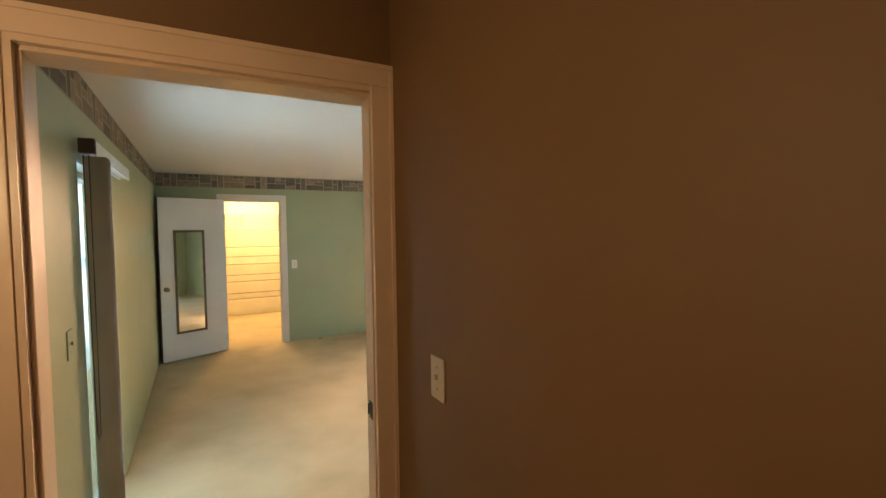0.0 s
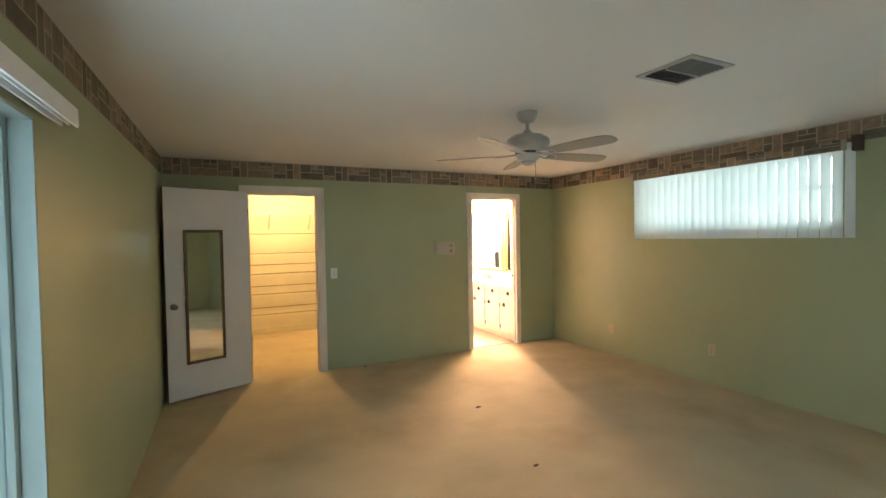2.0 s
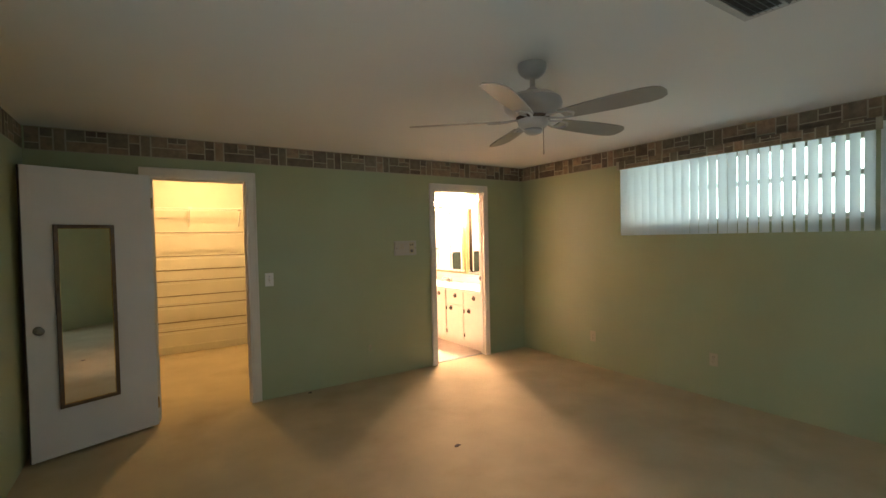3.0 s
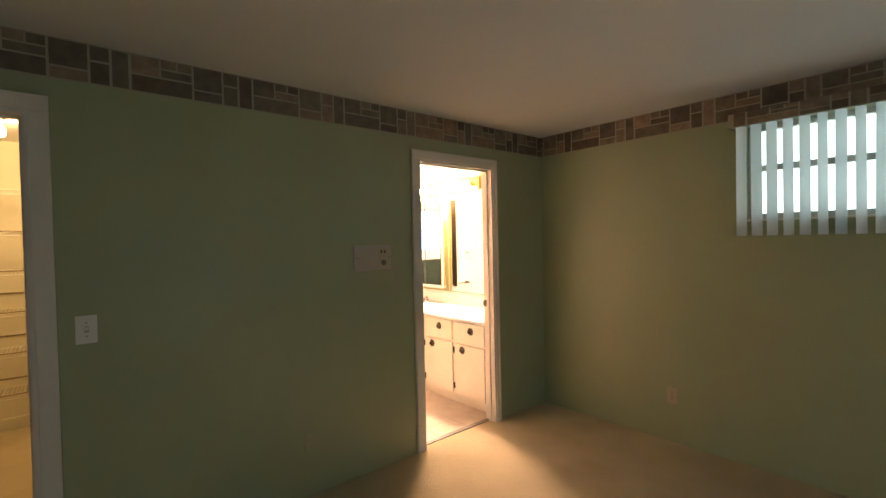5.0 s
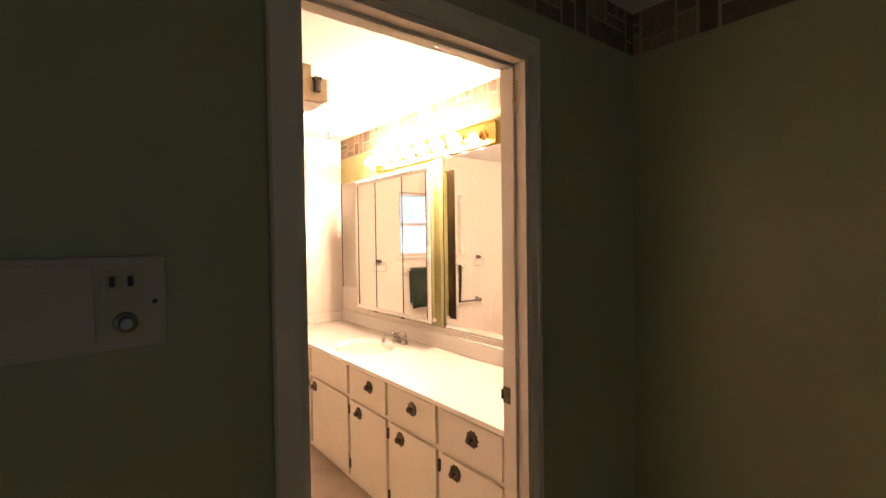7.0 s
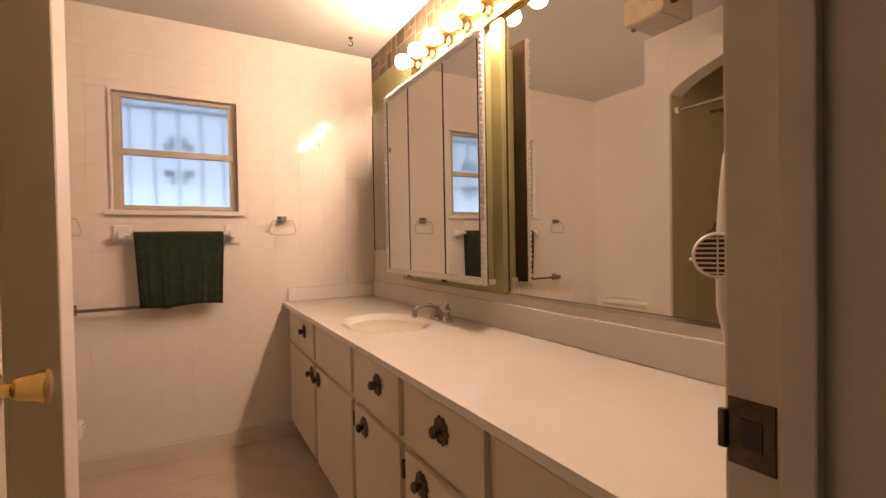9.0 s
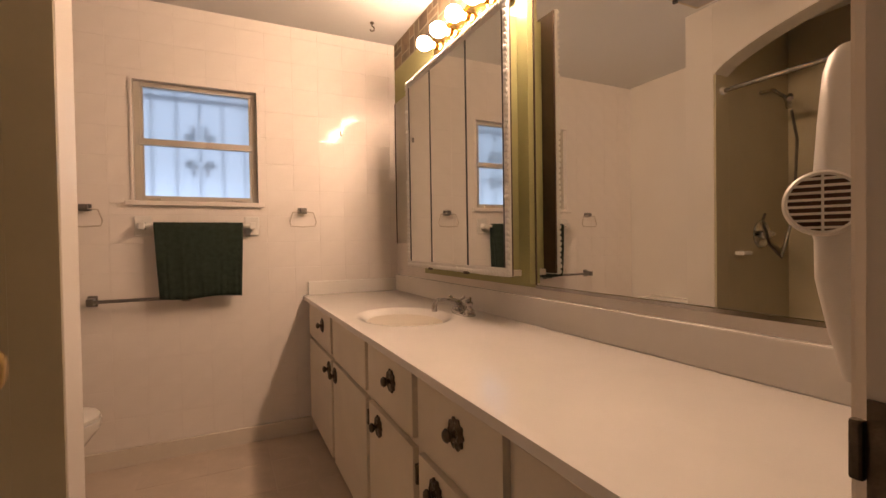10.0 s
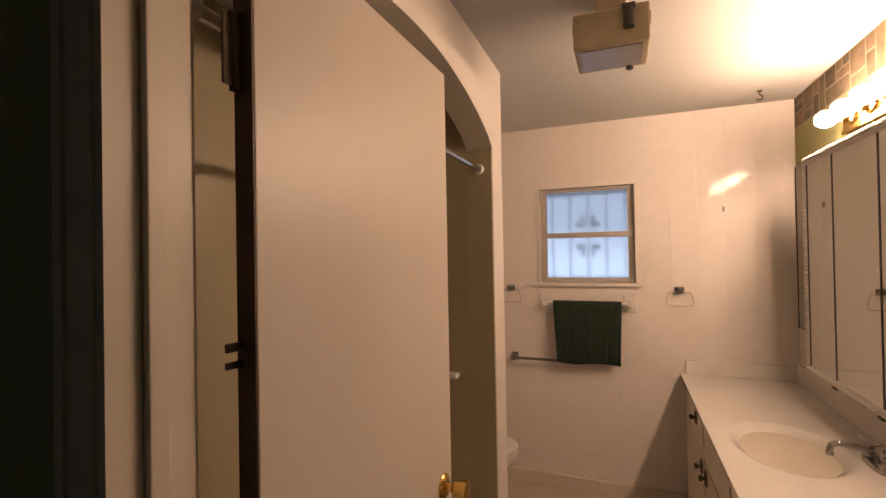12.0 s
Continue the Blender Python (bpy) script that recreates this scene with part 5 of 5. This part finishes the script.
# ---------------------------------------------------------------- bathroom: tub alcove and toilet
def tub():
    t = thing("bathtub", "white bathtub in a tiled alcove", "bathtub", (0, 0, BFLOOR))
    x0, x1, y0, y1, h = 2.863, 3.545, T + 0.031, 1.617, 0.42
    bm = bmesh.new()
    n = 40
    outer, rim, inner, floor_ = [], [], [], []
    cx, cy = (x0 + x1) / 2, (y0 + y1) / 2
    for k in range(n):
        a = 2 * math.pi * k / n
        c, s = math.cos(a), math.sin(a)
        sq = lambda r: max(abs(c), abs(s)) ** -1 * r
        bx, by = (x1 - x0) / 2, (y1 - y0) / 2
        outer.append((cx + bx * c * sq(1), cy + by * s * sq(1)))
        se = (abs(c) ** 4 + abs(s) ** 4) ** -0.25
        inner.append((cx + (bx - 0.07) * c * se, cy + (by - 0.09) * s * se))
        floor_.append((cx + (bx - 0.15) * c * se, cy + (by - 0.22) * s * se))
    loops = [[bm.verts.new((x, y, z)) for x, y in ring] for ring, z in ((outer, 0.0), (outer, h), (inner, h - 0.004), (floor_, 0.07))]
    for a, b in zip(loops, loops[1:]):
        for k in range(n):
            bm.faces.new((a[k], a[(k + 1) % n], b[(k + 1) % n], b[k]))
    bm.faces.new(loops[-1])
    part("shell", bm, PORCELAIN, t, smooth=True)
    r = thing("shower_rod", "chrome shower curtain rod with white end caps", "shower rod", (3.53, 0.875, 1.93))
    part("rod", tube(bmesh.new(), (0, -0.74, 0), (0, 0.75, 0), 0.0125), CHROME, r, smooth=True)
    for y, s in ((0.7545, -1), (-0.7425, 1)):
        part("end_cap", tube(bmesh.new(), (0, y, 0), (0, y + s * 0.03, 0), 0.026, 0.02), PORCELAIN, r, "white end cap", True)
    f = thing("shower_fixture", "chrome hand shower with hose and round valve", "shower", (3.16, 1.617, 1.11))
    part("valve_plate", lathe(bmesh.new(), [(0, 0), (0.085, 0), (0.08, 0.008), (0.03, 0.014), (0.026, 0.05), (0, 0.052)], pose(0, -0.0005, 0, 90, 0, 0), 32), CHROME, f, smooth=True)
    part("valve_lever", boxes((-0.012, 0.06, -0.075, -0.052, -0.012, 0.012), bevel=0.005), CHROME, f)
    arm = part("shower_arm", bent(bmesh.new(), [(0.0, -0.0, 0.86), (0.02, -0.08, 0.85), (0.05, -0.16, 0.78), (0.055, -0.18, 0.72)], 0.011, 10), CHROME, f, smooth=True)
    part("hand_shower", bent(bmesh.new(), [(0.055, -0.18, 0.72), (0.10, -0.20, 0.74), (0.16, -0.24, 0.75), (0.18, -0.25, 0.73)], 0.016, 10), CHROME, arm, smooth=True)
    part("hose", bent(bmesh.new(), [(0.05, -0.19, 0.70), (-0.05, -0.17, 0.55), (-0.13, -0.12, 0.3), (-0.12, -0.10, 0.05), (-0.02, -0.1, -0.14), (0.08, -0.09, -0.06), (0.11, -0.07, 0.08), (0.05, -0.05, 0.12)], 0.008, 8), STEEL, f, "flexible metal hose", True)
    d = thing("soap_dish", "white ceramic soap dish on the alcove tile", "soap dish", (3.38, 1.617, 1.0))
    part("dish", boxes((-0.045, 0.045, -0.055, -0.0005, -0.010, 0.014), bevel=0.010), PORCELAIN, d)
    g = thing("grab_bar", "dark metal upright grab bar on the partition", "grab bar", (3.44, 1.80, 0.60))
    part("bar", boxes((-0.014, 0.014, 0.05, 0.062, -0.34, 0.34), bevel=0.003), BRONZE, g)
    for z in (-0.3, 0.3):
        part("post", boxes((-0.012, 0.012, 0.0005, 0.0495, z - 0.012, z + 0.012)), BRONZE, g)


tub()


def toilet():
    t = thing("toilet", "white porcelain toilet with a low tank", "toilet", (2.853, 2.40, BFLOOR))
    part("tank", boxes((0.0, 0.20, -0.24, 0.24, 0.36, 0.655), bevel=0.02), PORCELAIN, t, smooth=True)
    part("tank_lid", boxes((-0.003, 0.21, -0.25, 0.25, 0.656, 0.69), bevel=0.008), PORCELAIN, t, smooth=True)
    part("flush_lever", bent(bmesh.new(), [(0.205, -0.17, 0.60), (0.225, -0.17, 0.60), (0.228, -0.10, 0.595)], 0.007, 8), CHROME, t, smooth=True)

    def oval(cx, rx, ry, z, n=36):
        return [(cx + rx * math.cos(2 * math.pi * k / n), ry * math.sin(2 * math.pi * k / n), z) for k in range(n)]

    def loft(rings):
        bm = bmesh.new()
        ls = [[bm.verts.new(p) for p in r] for r in rings]
        for a, b in zip(ls, ls[1:]):
            for k in range(len(a)):
                j = (k + 1) % len(a)
                bm.faces.new((a[k], a[j], b[j], b[k]))
        bm.faces.new(ls[0])
        bm.faces.new(ls[-1])
        return bm

    part("bowl", loft([oval(0.30, 0.20, 0.11, 0.0), oval(0.30, 0.17, 0.10, 0.12), oval(0.36, 0.22, 0.15, 0.28), oval(0.41, 0.245, 0.185, 0.38), oval(0.41, 0.245, 0.185, 0.40)]), PORCELAIN, t, smooth=True)
    part("seat", loft([oval(0.41, 0.25, 0.19, 0.402), oval(0.41, 0.25, 0.19, 0.418), oval(0.41, 0.235, 0.178, 0.421)]), PORCELAIN, t, smooth=True)
    part("lid", loft([oval(0.41, 0.245, 0.186, 0.423), oval(0.41, 0.245, 0.186, 0.436), oval(0.41, 0.20, 0.15, 0.446)]), PORCELAIN, t, smooth=True)


toilet()


# ---------------------------------------------------------------- hair dryer on the wall beside the door
def hair_dryer():
    t = thing("hair_dryer", "white wall-mounted hair dryer with a round intake grille", "hair dryer", (4.489, T + 0.012, 1.120))
    part("wall_holder", boxes((-0.05, 0.05, 0.001, 0.05, -0.19, 0.03), (-0.03, 0.035, 0.0505, 0.085, -0.10, -0.06), bevel=0.012), PLASTICW, t)
    m = pose(0.005, 0.11, 0.0, 0, 4, 0)
    part("barrel", lathe(bmesh.new(), [(0, 0.228), (0.018, 0.226), (0.028, 0.215), (0.034, 0.19), (0.038, 0.12), (0.040, 0.06), (0.041, 0.01), (0.040, -0.04), (0.033, -0.06), (0, -0.062)], m, 36), PLASTICW, t, smooth=True)
    axis = Vector((-0.90, -0.42, 0.0)).normalized()
    side = Vector((-axis.y, axis.x, 0))
    base = Matrix((side, Vector((0, 0, 1)), axis)).transposed().to_4x4()
    gm = Matrix.Translation(Vector((0, 0.14, 0.0)) + axis * 0.088) @ base
    gr = part("intake_housing", lathe(bmesh.new(), [(0.027, -0.088), (0.034, -0.04), (0.0415, -0.008), (0.043, 0.0), (0.042, 0.012), (0.039, 0.016), (0.036, 0.013)], gm, 40), PLASTICW, t, smooth=True)
    part("intake_screen", lathe(bmesh.new(), [(0, 0.007), (0.039, 0.007)], gm, 36), BROWNP, gr, "dark brown intake screen")
    for k in range(8):
        v = -0.0315 + 0.009 * k
        half = math.sqrt(max(0.0001, 0.038 ** 2 - v * v))
        bm = boxes((-half, half, v - 0.0016, v + 0.0016, 0.0085, 0.0138))
        bmesh.ops.transform(bm, matrix=gm, verts=bm.verts)
        part("grille_bar", bm, PLASTICW, gr)
    bm = boxes((-0.0015, 0.0015, -0.037, 0.037, 0.0139, 0.0153))
    bmesh.ops.transform(bm, matrix=gm, verts=bm.verts)
    part("grille_rib", bm, PLASTICW, gr)
    part("handle", bent(bmesh.new(), [(-0.02, 0.11, -0.03), (-0.022, 0.108, -0.10), (-0.012, 0.098, -0.17), (0.0, 0.085, -0.235)], 0.028, 18), PLASTICW, t, smooth=True)
    part("cord", bent(bmesh.new(), [(0.0, 0.085, -0.235), (0.0, 0.07, -0.27), (0.0, 0.055, -0.30), (-0.01, 0.035, -0.34), (-0.01, 0.015, -0.40)], 0.009, 8), PLASTICW, t, "coiled white cord", True)
    t.scale = (0.61, 0.61, 0.61)


BROWNP = material("brown_mesh", (0.07, 0.035, 0.02), 0.6, var=0.3, scale=60, grain=300)
hair_dryer()

# ---------------------------------------------------------------- bathroom skirting and tiles
structure("baseboard_bath", boxes((2.851, 4.484, NORTH - 0.020, NORTH - 0.0005, BFLOOR, 0.024), (3.5905, 3.602, 1.63, 1.80, BFLOOR, 0.026), bevel=0.002), TRIM, "cream painted bathroom baseboard", "baseboard")


def tile_wall():
    """Glazed wall tiles, one mesh shared; cut sizes near the window."""
    wall = bpy.data.objects["wall_bath_north"]
    s, gap, th = 0.155, 0.0005, 0.0024
    cache = {}
    x0, x1, z0, z1 = WIN

    def place(a, b, c, d):
        if b - a < 0.012 or d - c < 0.012:
            return
        key = (round(b - a, 3), round(d - c, 3))
        if key not in cache:
            bm = boxes((0, b - a - gap, 0, th, 0, d - c - gap))
            for v in bm.verts:
                if v.co.y < th / 2:
                    v.co.x += 0.0003 if v.co.x < 0.005 else -0.0003
                    v.co.z += 0.0003 if v.co.z < 0.005 else -0.0003
            edge = bmesh.ops.extrude_face_region(bm, geom=[f for f in bm.faces if all(v.co.y < th / 2 for v in f.verts)])
            for v in edge["geom"]:
                if isinstance(v, bmesh.types.BMVert):
                    v.co.y -= 0.0005
                    v.co.x += 0.0006 if v.co.x < (b - a) / 2 else -0.0006
                    v.co.z += 0.0012 if v.co.z < (d - c) / 2 else -0.0012
            cache[key] = mesh("tile", bm, TILE)
        ob = new("tile", cache[key])
        ob.parent = wall
        ob.location = (a, NORTH + 0.0015, c)
        ob.rotation_euler = (radians(random.uniform(-0.3, 0.3)), 0, radians(random.uniform(-0.16, 0.16)))

    xs = [2.852 + s * k for k in range(15)]
    z = 0.026
    while z < CEIL - 0.003:
        top = min(z + s, CEIL - 0.001)
        for a in xs:
            b = min(a + s, BEAST - 0.001)
            if b - a < 0.01:
                continue
            if b <= x0 or a >= x1 or top <= z0 or z >= z1:
                place(a, b, z, top)
                continue
            if z < z0:
                place(a, b, z, z0)
            if top > z1:
                place(a, b, z1, top)
            m0, m1 = max(z, z0), min(top, z1)
            if a < x0:
                place(a, x0, m0, m1)
            if b > x1:
                place(x1, b, m0, m1)
        z += s


tile_wall()


def floor_tiles():
    """Square vinyl tiles with hairline seams, one mesh shared."""
    fl = bpy.data.objects["floor_bathroom"]
    bm = boxes((0.0007, 0.3043, 0.0007, 0.3043, 0, 0.0025))
    for v in bm.verts:
        if v.co.z > 0.001:
            v.co.x += 0.0006 if v.co.x < 0.1 else -0.0006
            v.co.y += 0.0006 if v.co.y < 0.1 else -0.0006
    me = mesh("floor_tile", bm, VTILE)
    for i in range(4):
        for j in range(9):
            ob = new("floor_tile", me)
            ob.parent = fl
            ob.location = (3.605 + 0.305 * i - (0.12 if i == 3 else 0), 0.112 + 0.305 * j, BFLOOR + (0.0004 if i == 3 else 0))


VTILE = material("vinyl_floor_tile", (0.50, 0.42, 0.35), 0.38, var=0.12, scale=7, grain=90, bump=0.08, dist=0.001, stain=(0.40, 0.31, 0.25), stain_amt=0.35)
floor_tiles()
